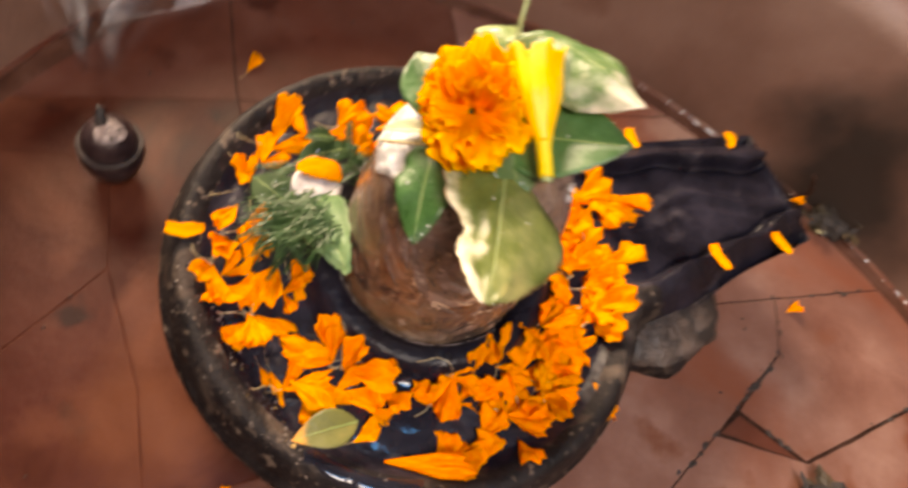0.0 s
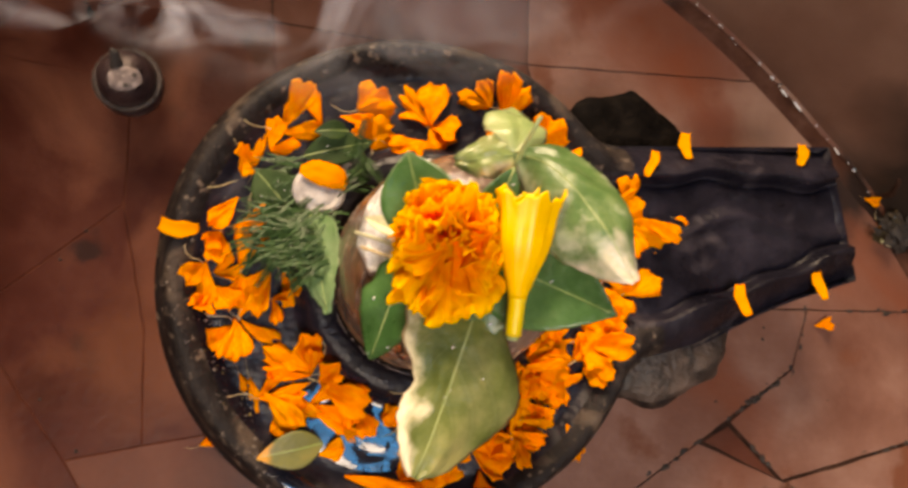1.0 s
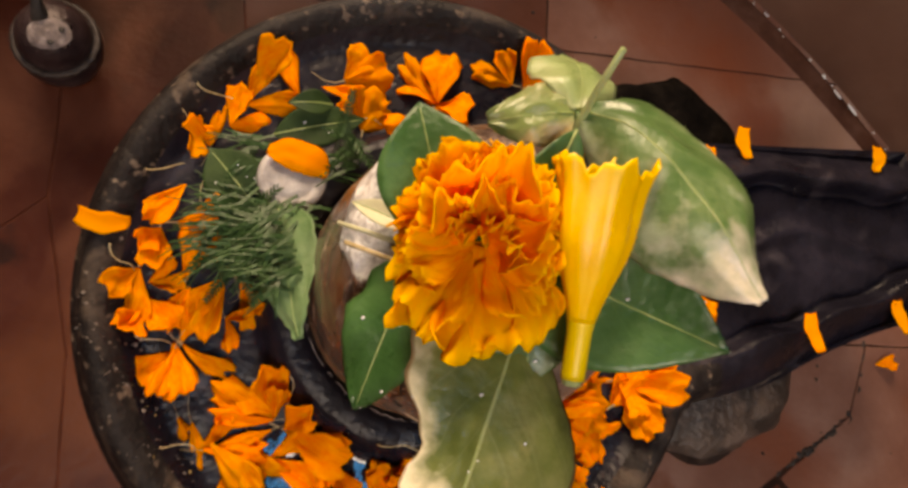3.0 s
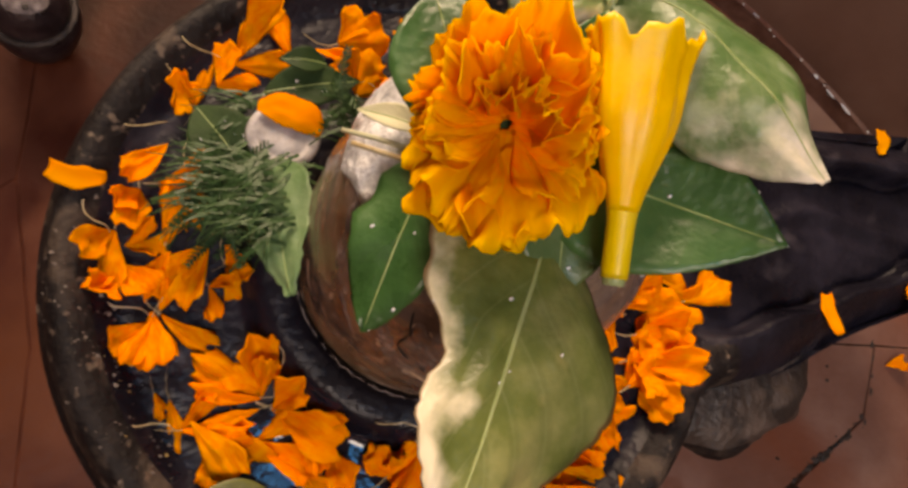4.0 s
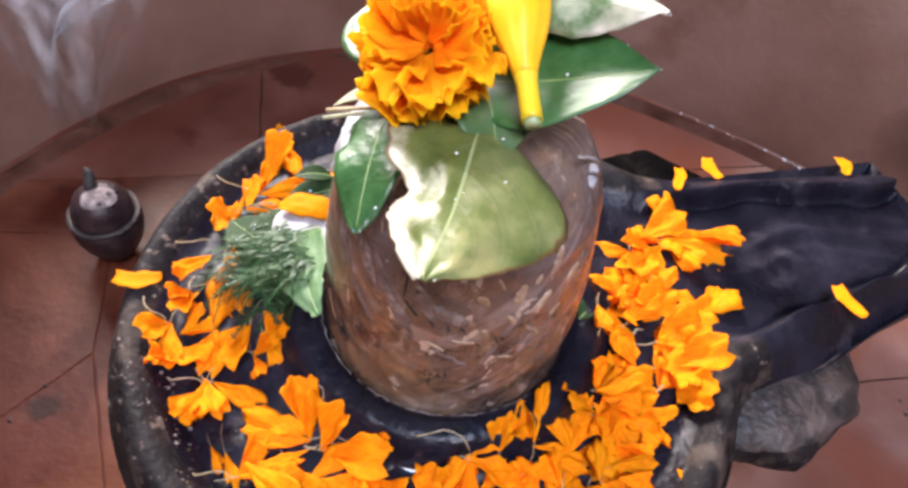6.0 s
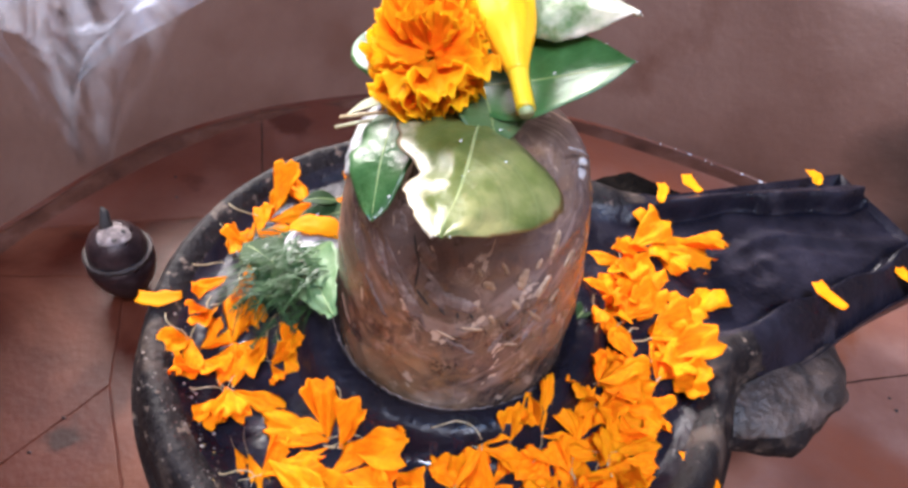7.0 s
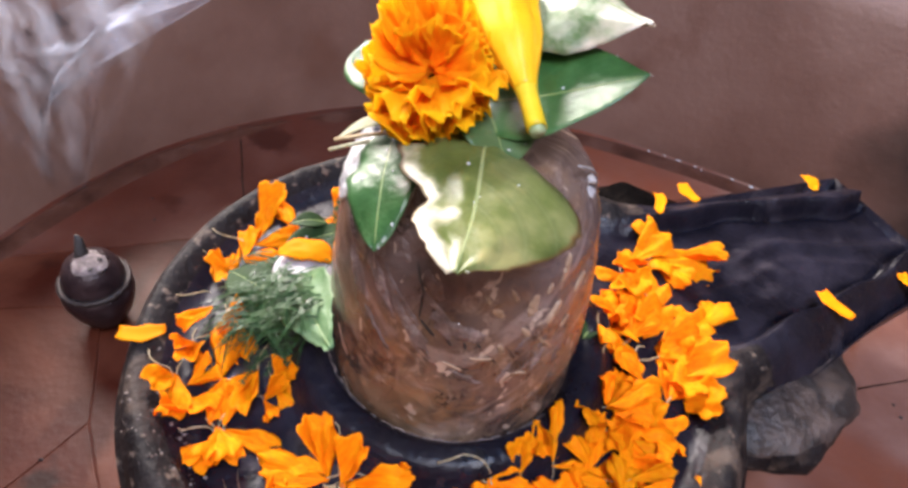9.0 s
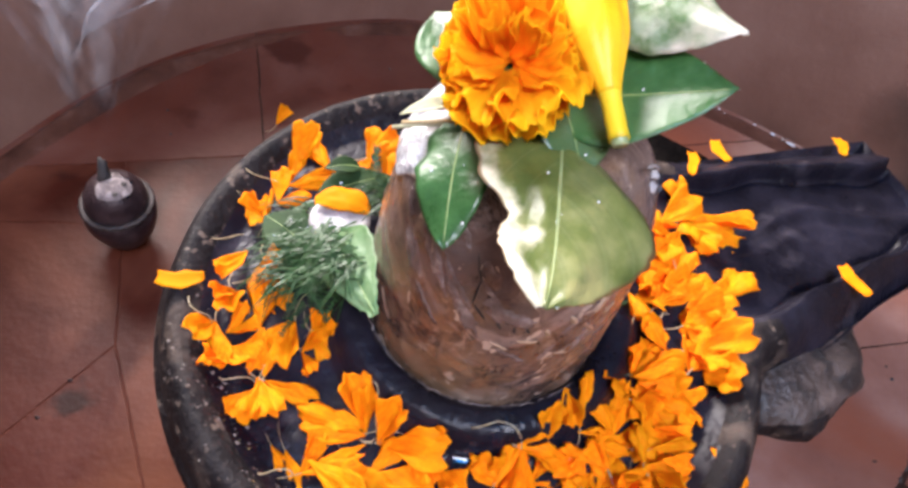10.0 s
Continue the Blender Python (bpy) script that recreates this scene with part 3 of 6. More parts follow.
def base_height(x, y):
    """Height of the base's upper face at a place of the plan."""
    du, dv = x - C[0], y - C[1]
    u, v = du * UX + dv * UY, -du * UY + dv * UX
    d = inside(u, v)
    r = math.hypot(u, v)
    crest = 0.13 if u < 0.1 else 0.13 - 0.075 * (u - 0.1)
    floor_z = 0.1155 if u < 0.1 else 0.1155 - 0.075 * (u - 0.1)
    foot = 0.034 + 0.007 * min(1, max(0, (u - 0.12) / 0.08))
    rail = min(1.0, max(0.0, (u - 0.15) / 0.05))
    if d < 0.013:
        t = max(0.0, 1 - d / 0.013)
        z = crest - 0.026 * t ** 2.4
        if rail > 0:
            z += rail * (crest - 0.024 * (1 - max(d, 0.0) / 0.03) ** 1.6 - z)
    elif rail > 0 and d < 0.05:
        t = (d - 0.013) / (foot - 0.013)
        t = min(1.0, t)
        bowl = crest + (floor_z - crest) * t * t * (3 - 2 * t)
        lip = 0.029 + 0.004 * math.sin(u * 34 + (1.0 if v < 0 else 2.6)) + 0.002 * math.sin(u * 95)
        flat = crest - 0.024 * max(0.0, 1 - d / 0.03) ** 1.6
        if d > lip - 0.004:
            k = min(1.0, (d - lip + 0.004) / 0.007)
            flat += 0.0012 * math.exp(-(((d - lip + 0.002) / 0.002) ** 2))
            flat += (floor_z - 0.0035 * math.exp(-(((d - lip - 0.003) / 0.0028) ** 2)) - flat) * k * k * (3 - 2 * k)
        z = bowl + (flat - bowl) * rail
    elif d < foot:
        t = (d - 0.013) / (foot - 0.013)
        z = crest + (floor_z - crest) * t * t * (3 - 2 * t)
    else:
        z = floor_z
    if u > 0.16:
        fold = 0.011 * math.exp(-(((u - 0.262) / 0.04) ** 2)) - 0.2 * max(0.0, u - 0.27)
        z += (0.0034 * math.exp(-(((v - fold) / 0.0055) ** 2)) - 0.0016 * math.exp(-(((v - fold - 0.013) / 0.006) ** 2))
              + 0.0012 * math.exp(-(((v - fold + 0.017) / 0.004) ** 2))) * min(1, (u - 0.16) / 0.04)
    if r < 0.105:
        ring = 0.0185 * math.exp(-(((r - 0.079) / 0.0125) ** 4))
        z = max(z, floor_z + ring)
    return z


def edge_radius(a):
    lo, hi = 0.1, 0.45
    for _ in range(26):
        mid = (lo + hi) / 2
        u, v = mid * math.cos(a), mid * math.sin(a)
        if inside(u, v) > 0 and u < TIP:
            lo = mid
        else:
            hi = mid
    return lo


angles = sorted([2 * math.pi * i / 200 for i in range(200)] + [radians(-26 + 52 * (i + 0.5) / 180) % (2 * math.pi) for i in range(180)])
edges = [edge_radius(a) for a in angles]
steps = [1 - (1 - k / 72) ** 1.35 for k in range(73)]
rows = []
for s in steps[6:]:
    row = []
    for a, e in zip(angles, edges):
        r = e * s
        u, v = r * math.cos(a), r * math.sin(a)
        x, y = C[0] + u * UX - v * UY, C[1] + u * UY + v * UX
        z = base_height(x, y) + 0.0009 * noise.fractal(Vector((x * 70, y * 70, 1.7)), 1.0, 2.0, 4)
        row.append((x, y, z))
    rows.append(row)
top_rows = rows
base = empty("stone_base", (C[0], C[1], 0))
tagged(base, "round black stone base with raised rim and long spout", "stone base")


def under_base(bm_rows, name, mat, label=""):
    bm = sheet(bm_rows, close=True, cap=True)
    for v in bm.verts:
        v.co -= Vector((C[0], C[1], 0))
    return part(name, bm, mat, base, label)


def outline_row(shrink, z):
    row = []
    for a, e in zip(angles, edges):
        r = e - shrink
        u, v = r * math.cos(a), r * math.sin(a)
        row.append((C[0] + u * UX - v * UY, C[1] + u * UY + v * UX, z))
    return row


skirt = [outline_row(-0.003, 0.1), outline_row(-0.0035, 0.093), outline_row(-0.001, 0.083), outline_row(0.006, 0.076), outline_row(0.016, 0.07)]
slab = under_base(top_rows + skirt, "disc_and_spout", STONE)
slab.data.materials.append(CHANNEL)
for p in slab.data.polygons:
    x, y = p.center.x + C[0], p.center.y + C[1]
    du, dv = x - C[0], y - C[1]
    if p.center.z > 0.1 - 0.03 and (inside(du * UX + dv * UY, -du * UY + dv * UX) > 0.024 or du * UX + dv * UY > 0.175):
        p.material_index = 1
part("pedestal", lathe([(0.0, 0.0), (0.172, 0.0), (0.174, 0.012), (0.168, 0.026), (0.156, 0.036), (0.152, 0.048), (0.158, 0.06), (0.166, 0.07), (0.166, 0.075), (0.0, 0.076)], 72), STONE, base)
for side in (-1, 1):
    u0, v0 = 0.187, 0.064 * side
    cx, cy = u0 * UX - v0 * UY, u0 * UY + v0 * UX
    prof = [(0.0005, 0.0), (0.03, 0.0), (0.032, 0.02), (0.034, 0.045), (0.045, 0.059), (0.06, 0.067), (0.069, 0.073), (0.0735, 0.079), (0.0745, 0.085), (0.0725, 0.091), (0.069, 0.0945),
            (0.062, 0.0975), (0.052, 0.099), (0.04, 0.0995), (0.025, 0.1), (0.0005, 0.1)]
    bm = lathe([(0.9 * r, z) for r, z in prof], 84)
    for w in bm.verts:
        q = Vector((w.co.x * 28, w.co.y * 28, w.co.z * 40 + side * 5))
        out = Vector((w.co.x, w.co.y, 0.0))
        w.co += out * (0.11 * noise.fractal(q, 1.0, 2.0, 4) + 0.05 * noise.noise(Vector((w.co.x * 14, w.co.y * 14, side * 3.0))))
        if side > 0:
            w.co.z *= 0.86
        if w.co.z > 0.01:
            w.co.z += 0.0035 * noise.fractal(q * 1.3, 1.0, 2.0, 4)
        w.co += Vector((cx, cy, 0))
    lobe = part("corner_lobe", bm, STONE if side < 0 else GRIME, base, "rounded stone lobe under the spout with dusty top" if side < 0 else "grimy black lobe beside the spout")
    lobe.data.materials.append(DUSTY)
    for p in lobe.data.polygons:
        if side < 0 and p.center.z > 0.0905 + 0.008 * noise.noise(p.center * 40):
            p.material_index = 1


def water_film(name, label, r0, r1, a0, a1, level):
    """Water that fills the base's hollows up to a level and wets the stone beside them."""
    rows = []
    for i in range(25):
        r = r0 + (r1 - r0) * i / 24
        row = []
        for j in range(61):
            a = radians(a0 + (a1 - a0) * j / 60)
            edge = 0.006 * noise.noise(Vector((3 * math.cos(a) + 7, 3 * math.sin(a), 5 * r)))
            x, y = C[0] + (r + edge) * math.cos(a), C[1] + (r + edge) * math.sin(a)
            fade = min(1.0, 6 * min(i / 24, 1 - i / 24, j / 60, 1 - j / 60))
            row.append(((r + edge) * math.cos(a), (r + edge) * math.sin(a), max(level, base_height(x, y) + 0.0012 * fade - 0.0003) - 0.0022 * max(0.0, noise.noise(Vector((x * 75, y * 75, 2))) - 0.1)))
        rows.append(row)
    film = part(name, sheet(rows), WATER)
    film.location = (C[0], C[1], 0)
    return tagged(film, label, "water", kind="structure")


water_film("water", "thin still water standing in the base's round channel", 0.084, 0.139, 241, 279, 0.1172)
water_film("water", "film of water shining on the stone rim", 0.156, 0.1705, 246, 276, 0.0)

# ---- the upright stone ----
prof = [(0.0, 0.105), (0.0668, 0.105), (0.0675, 0.13), (0.0672, 0.16), (0.066, 0.19), (0.0635, 0.215), (0.06, 0.235), (0.0545, 0.25), (0.047, 0.2605), (0.036, 0.2675), (0.018, 0.2715), (0.0, 0.272)]
fine_prof = [(0.0, 0.105)]
for (r0, z0), (r1, z1) in zip(prof[1:], prof[2:]):
    k = max(1, int(math.hypot(r1 - r0, z1 - z0) / 0.0016))
    fine_prof += [(r0 + (r1 - r0) * i / k, z0 + (z1 - z0) * i / k) for i in range(k)]
fine_prof.append((0.0005, 0.272))


def stone_push(x, y, z):
    """How far the smeared surface stands out from the turned shape."""
    a = math.atan2(y, x)
    push = 0.0011 * noise.fractal(Vector((x * 38, y * 38, z * 16 + 0.4 * math.sin(2 * a))), 1.0, 2.0, 5) + 0.0009 * noise.noise(Vector((a * 3, z * 60, 4)))
    turn = math.atan2(math.sin(a + 1.75), math.cos(a + 1.75)) * 0.067
    phase = (z - 0.85 * math.sqrt(turn * turn + 0.0003)) / 0.0034 + 9.0 * noise.noise(Vector((x * 30, y * 30, z * 30)))
    folds = max(0.0, math.sin(phase)) ** 2 * max(0.0, noise.noise(Vector((x * 45, y * 45, z * 32 + 3))) + 0.15)
    return push + (0.0013 * folds if z < 0.262 else 0.0)


bm = lathe(fine_prof, 220)
for v in bm.verts:
    out = Vector((v.co.x, v.co.y, 0))
    if out.length > 1e-4:
        v.co += out.normalized() * stone_push(*v.co)
uv = bm.loops.layers.uv.new("UVMap")
for f in bm.faces:
    for l in f.loops:
        p = l.vert.co
        arc = math.atan2(math.sin(math.atan2(p.y, p.x) + 1.71), math.cos(math.atan2(p.y, p.x) + 1.71)) * 0.067
        l[uv].uv = (p.z - 0.8 * math.sqrt(arc * arc + 0.0004), arc)
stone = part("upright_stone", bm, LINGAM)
stone.location = (C[0], C[1], 0)
tagged(stone, "wet brown cylindrical stone with domed top, smeared and streaked", "upright stone")

ring = []
for i in range(61):
    t = radians(185 + 130 * i / 60)
    ring.append((0.0705 * math.cos(t) + 0.0006 * math.sin(i * 1.9), 0.0705 * math.sin(t) + 0.0006 * math.cos(i * 2.3), 0.1306 + 0.0005 * math.sin(i * 0.7) + 0.0002 * math.sin(i * 2.9)))
line = part("dried_line", tube(ring, 0.0004, 0.0003, 6), ASH)
line.location = (C[0], C[1], 0)
tagged(line, "thin pale line of dried paste round the stone's foot", "paste")

# ---- painted glare patch, flakes and crumbs on the upright stone ----


def stone_radius(z):
    for (r0, z0), (r1, z1) in zip(prof[1:], prof[2:]):
        if z0 <= z <= z1:
            return r0 + (r1 - r0) * (z - z0) / max(1e-6, z1 - z0)
    return 0.0


def skin_flake(name, label, mat, a0, z0, a1, z1, width, lift=0.0007, jag=0.3):
    """A thin peeling flake that clings to the upright stone from one angle and height to another."""
    rows = []
    du, dz = radians(a1 - a0) * 0.066, z1 - z0
    size = math.hypot(du, dz)
    for i in range(19):
        s = i / 18
        row = []
        for j in range(9):
            q = j / 4 - 1
            half = width / 2 * math.sin(math.pi * (0.05 + 0.9 * s)) ** 0.55 * (1 + jag * noise.fractal(Vector((s * 5 + a0, math.copysign(1.0, q) * 3, z0 * 90)), 1.0, 2.0, 4))
            a = radians(a0) + (du * s - dz / size * half * q) / 0.066
            z = z0 + dz * s + du / size * half * q
            r = stone_radius(z)
            r += stone_push(r * math.cos(a), r * math.sin(a), z) + lift * (1 - 1.15 * abs(q) ** 5) * (1 - abs(2 * s - 1) ** 7) + 0.0002 * noise.noise(Vector((s * 9, q * 2, a0)))
            row.append((r * math.cos(a), r * math.sin(a), z))
        rows.append(row)
    part(name, sheet(rows), mat, stone, label)


for a0, z0, a1, z1, width in ((-60.6, 0.2282, -63.2, 0.2167, 0.0055), (-48, 0.219, -54.5, 0.2089, 0.0062), (-43.5, 0.2418, -49, 0.2292, 0.0042), (-32.4, 0.2244, -39, 0.217, 0.005), (-79.6, 0.2243, -74.3, 0.219, 0.0042),
                              (-75, 0.2026, -72.7, 0.197, 0.003), (-57, 0.2, -49, 0.1885, 0.0026), (-72.3, 0.2338, -69, 0.2265, 0.0024), (-86.3, 0.1967, -76.7, 0.1938, 0.0017), (-66, 0.211, -62, 0.204, 0.003),
                              (-54, 0.232, -56, 0.2265, 0.0026), (-96, 0.1905, -88, 0.1875, 0.0014), (-83, 0.232, -80.5, 0.228, 0.0022), (-41, 0.205, -45, 0.199, 0.003), (-67, 0.181, -60, 0.1775, 0.0018)):
    skin_flake("skin_flake", "tan peeling flake", FLAKE, a0, z0, a1, z1, width)
for a0, z0, a1, z1, width in ((-108, 0.239, -99.5, 0.2265, 0.0085), (-102, 0.2195, -94.5, 0.206, 0.008), (-96.5, 0.2135, -81, 0.2085, 0.0095), (-129.5, 0.2305, -123, 0.218, 0.0052), (-146, 0.226, -134, 0.2085, 0.005),
                              (-121, 0.223, -105.5, 0.195, 0.0045), (-122, 0.2475, -116, 0.2385, 0.004), (-134, 0.204, -118, 0.186, 0.0036), (-93, 0.186, -79, 0.1765, 0.0032), (-140, 0.238, -131, 0.229, 0.0034), (-113, 0.208, -106, 0.193, 0.003)):
    skin_flake("dried_film", "glossy mauve-grey film of dried wash", WASH, a0, z0, a1, z1, width, 0.0006, 0.55)
rng = random.Random(19)
for k in range(11):
    a0, z0 = -156 + 4.6 * k + rng.uniform(-3, 3), 0.24 - 0.0016 * k + rng.uniform(-0.014, 0.008)
    skin_flake("dried_streak", "pale dried streak of wash", WASH, a0, z0, a0 + rng.uniform(10, 18), z0 - rng.uniform(0.016, 0.032), rng.uniform(0.0028, 0.0065), 0.0004, 0.6)
for k in range(6):
    a0, z0 = rng.uniform(-72, -30), rng.uniform(0.185, 0.24)
    skin_flake("dried_streak", "pale dried streak of wash", WASH, a0, z0, a0 - rng.uniform(2, 9), z0 - rng.uniform(0.007, 0.016), rng.uniform(0.0025, 0.0045), 0.0004, 0.6)
for a0, z0, a1, z1, width in ((-107.5, 0.2285, -107.5, 0.213, 0.0012), (-107, 0.2135, -100.5, 0.2055, 0.001), (-112.5, 0.241, -106.5, 0.2275, 0.0009), (-96, 0.206, -93.5, 0.2025, 0.0012), (-89, 0.206, -88, 0.2015, 0.0011), (-84, 0.2055, -82, 0.2025, 0.0009)):
    skin_flake("crack", "dark crack in the dried skin", SOOT, a0, z0, a1, z1, width, 0.0008, 0.5)
# White patch whose colour paints the wet glare on the shoulder.
rows = []
for i in range(25):
    s = i / 24
    row = []
    for j in range(13):
        q = 2 * j / 12 - 1
        z = 0.242 + 0.01 * s + q * (0.02 * math.sin(math.pi * min(0.97, max(0.03, s))) ** 0.6) * (1 + 0.5 * noise.noise(Vector((s * 7, q, 2))))
        a = radians(132 + 76 * s + 5 * noise.noise(Vector((s * 3, q * 3, 7))))
        r = stone_radius(min(z, 0.268)) + 0.0016 - 0.0016 * q * q + 0.0014 * noise.noise(Vector((s * 16, q * 6, 1)))
        row.append((r * math.cos(a), r * math.sin(a), z))
    rows.append(row)
paste = part("white_glare", thick(rows, 0.0012), GLARE)
paste.location = (C[0], C[1], 0)
tagged(paste, "glossy white patch standing in for wet glare on the stone's shoulder", "paste")
for k, (x, y, z, r) in enumerate(((0.187, 0.284, 0.2575, 0.0028), (0.1915, 0.282, 0.253, 0.0032), (0.1845, 0.288, 0.261, 0.0027), (0.1925, 0.286, 0.2575, 0.0022))):
    bm = bmesh.new()
    bmesh.ops.create_icosphere(bm, subdivisions=3, radius=r)
    for v in bm.verts:
        v.co *= 1 + 0.4 * noise.noise(v.co * 400 + Vector((k, 0, 0)))
    crumb = part("white_crumb", bm, SHELL)
    crumb.location = (x, y, z)
    tagged(crumb, "small white crumb stuck to the stone's shoulder", "crumb", "white crumbs")
twig = part("white_twig", tube([(0, 0, 0), (0.003, 0.003, -0.003), (0.004, 0.007, -0.006), (0.008, 0.01, -0.009), (0.0095, 0.013, -0.0125), (0.012, 0.016, -0.0165)], 0.0005, 0.0009, 8), SHELL)
twig.location = (0.183, 0.274, 0.2735)
tagged(twig, "short white twisted twig leaning on the stone's shoulder", "twig")

# ---- leaves laid on the stone ----


def laid_leaf(name, label, mat, kind_word="leaf", **kw):
    b = Vector(kw["base"])
    kw = dict(kw, base=(0, 0, 0), tip=Vector(kw["tip"]) - b)
    thing = leaf_part(name, mat, None, **kw)
    thing.location = b
    rows = leaf_rows(**kw)
    mid = [row[len(row) // 2] for row in rows]
    part("midrib", tube(mid[:-1], 0.0005, 0.0002, 6), RIB, thing, "pale raised midrib")
    return tagged(thing, label, kind_word, "leaves on the stone")


def shaped_leaf(label, mat, rib, **kw):
    """A leaf of free outline laid on the stone, with its raised midrib."""
    b = Vector(rib[0])
    rows = shaped_rows([Vector(p) - b for p in rib], **kw)
    thing = leaf_part("leaf", mat, None, rows=rows)
    thing.location = b
    part("midrib", tube([row[len(row) // 2] for row in rows[:-1]], 0.0004, 0.00015, 6), RIB, thing, "pale raised midrib")
    return tagged(thing, label, "leaf", "leaves on the stone")


RIB = material("leaf_rib", [(0.16, 0.24, 0.07), (0.25, 0.33, 0.12), (0.34, 0.4, 0.18)], 90, 4, (0.3, 0.5), 0.2, 500)
shaped_leaf("large yellowing green leaf with withered cream edge, whitened as glare, on the stone", WITHERING, [(0.147, 0.289, 0.283), (0.143, 0.264, 0.289), (0.1405, 0.236, 0.293), (0.138, 0.209, 0.297), (0.134, 0.1835, 0.301)],
            right=[0.006, 0.02, 0.028, 0.0315, 0.0305, 0.026, 0.0165, 0.019, 0.0175, 0.0115, 0.003], left=[0.005, 0.008, 0.013, 0.021, 0.03, 0.0375, 0.0375, 0.0305, 0.0225, 0.0135, 0.003],
            sag=(0.3, 0.16), wavy=0.0022, ragged=0.0022, seed=2.0)
laid_leaf("leaf", "glossy dark green leaf hanging over the stone's shoulder", GREEN, base=(0.108, 0.288, 0.277), tip=(0.105, 0.227, 0.26),
          width=0.03, droop=-0.07, fold=0.12, cup=0.12, wide=0.5, wavy=0.02, seed=5, up=(-0.42, -0.1, 1), blunt=0.75, ragged=0.15)
laid_leaf("leaf", "green leaf lying under the marigold", GREEN, base=(0.116, 0.282, 0.285), tip=(0.088, 0.327, 0.289), width=0.037, droop=-0.06, fold=0.15, wide=0.55, wavy=0.01, seed=7, up=(-0.3, 0, 1))
laid_leaf("leaf", "dark green leaf under the yellow trumpet flower", GREEN, base=(0.13, 0.292, 0.284), tip=(0.201, 0.279, 0.316), width=0.05, droop=0.03, fold=0.18, cup=0.0, wide=0.42, wavy=0.01, seed=9, up=(-0.25, -0.25, 1))
shaped_leaf("broad pale leaf with withered curling tip", CURLING, [(0.137, 0.341, 0.301), (0.15, 0.336, 0.314), (0.167, 0.325, 0.322), (0.184, 0.309, 0.327), (0.2, 0.294, 0.328)],
            left=[0.003, 0.011, 0.016, 0.019, 0.02, 0.019, 0.016, 0.01, 0.003], right=[0.003, 0.012, 0.02, 0.024, 0.025, 0.023, 0.018, 0.012, 0.003],
            sag=(0.42, 0.75), wavy=0.0024, ragged=0.001, seed=12.0)
laid_leaf("leaf", "dark green leaf standing behind the flowers", GREEN, base=(0.137, 0.332, 0.306), tip=(0.132, 0.27, 0.283), width=0.026, droop=-0.05, fold=0.2, wide=0.5, seed=14)
shaped_leaf("round pale green leaf at the back of the stone", PALE, [(0.1375, 0.341, 0.302), (0.137, 0.352, 0.299), (0.1355, 0.363, 0.289), (0.134, 0.372, 0.274)],
            left=[0.003, 0.013, 0.0165, 0.0155, 0.004], right=[0.003, 0.012, 0.0155, 0.0145, 0.004], sag=(0.35, 0.35), wavy=0.0015, seed=17.0, n=26, m=18)
shaped_leaf("pale green folded leaf behind the marigold", YELLOWING, [(0.1385, 0.3405, 0.3), (0.13, 0.337, 0.3), (0.121, 0.333, 0.2975), (0.111, 0.3285, 0.293)],
            left=[0.003, 0.009, 0.0105, 0.008, 0.002], right=[0.004, 0.01, 0.011, 0.008, 0.002], sag=(0.3, 0.3), wavy=0.0015, seed=19.0, n=26, m=18)
stem = part("pale_stem", tube([(0, 0, 0), (-0.011, 0.0005, -0.004), (-0.023, 0.0015, -0.0085), (-0.034, 0.002, -0.0135)], 0.0011, 0.0008, 8), CREAM)
stem.location = (0.112, 0.284, 0.272)
tagged(stem, "thin pale green cut stem beside the dark leaf", "stem")
laid_leaf("leaf", "small pale leaf sticking out from the stone's shoulder", CREAM, base=(0.104, 0.29, 0.274), tip=(0.08, 0.295, 0.258), width=0.009, droop=-0.04, fold=0.5, wide=0.4, seed=21)
shaped_leaf("pale green leaf leaning against the stone", LIGHT, [(0.052, 0.304, 0.15), (0.0605, 0.286, 0.158), (0.071, 0.266, 0.166), (0.0825, 0.246, 0.17)],
            left=[0.006, 0.017, 0.018, 0.0135, 0.0075, 0.002], right=[0.006, 0.015, 0.0165, 0.013, 0.0075, 0.002], up=(-0.35, -0.2, 1), sag=(-0.1, 0.25), wavy=0.0018, ragged=0.0014, seed=23.0, n=30, m=20)
laid_leaf("leaf", "green leaf between the yellowing leaf and the trumpet flower", MIDGREEN, base=(0.141, 0.294, 0.2875), tip=(0.151, 0.25, 0.287), width=0.032, droop=-0.05, fold=0.15, wide=0.55, wavy=0.01, seed=33, up=(0.1, -0.2, 1))
laid_leaf("leaf", "small dark green leaf tucked beside the stone's foot", DULL, base=(0.217, 0.295, 0.1345), tip=(0.229, 0.313, 0.126), width=0.012, droop=-0.1, fold=0.25, wavy=0.02, seed=51, n=14, m=8)
laid_leaf("leaf", "dark green leaf lying in the channel", DULL, base=(0.036, 0.307, 0.13), tip=(0.008, 0.325, 0.128), width=0.03, droop=-0.06, fold=0.15, seed=25)
laid_leaf("leaf", "dark green leaf half under petals in the channel", DULL, base=(0.035, 0.345, 0.128), tip=(0.077, 0.372, 0.127), width=0.024, droop=-0.05, fold=0.1, seed=27)
laid_leaf("leaf", "yellow-green leaf lying across the rim", OLIVE, base=(0.108, 0.166, 0.131), tip=(0.07, 0.147, 0.137), width=0.024, droop=-0.05, fold=0.15, seed=29)
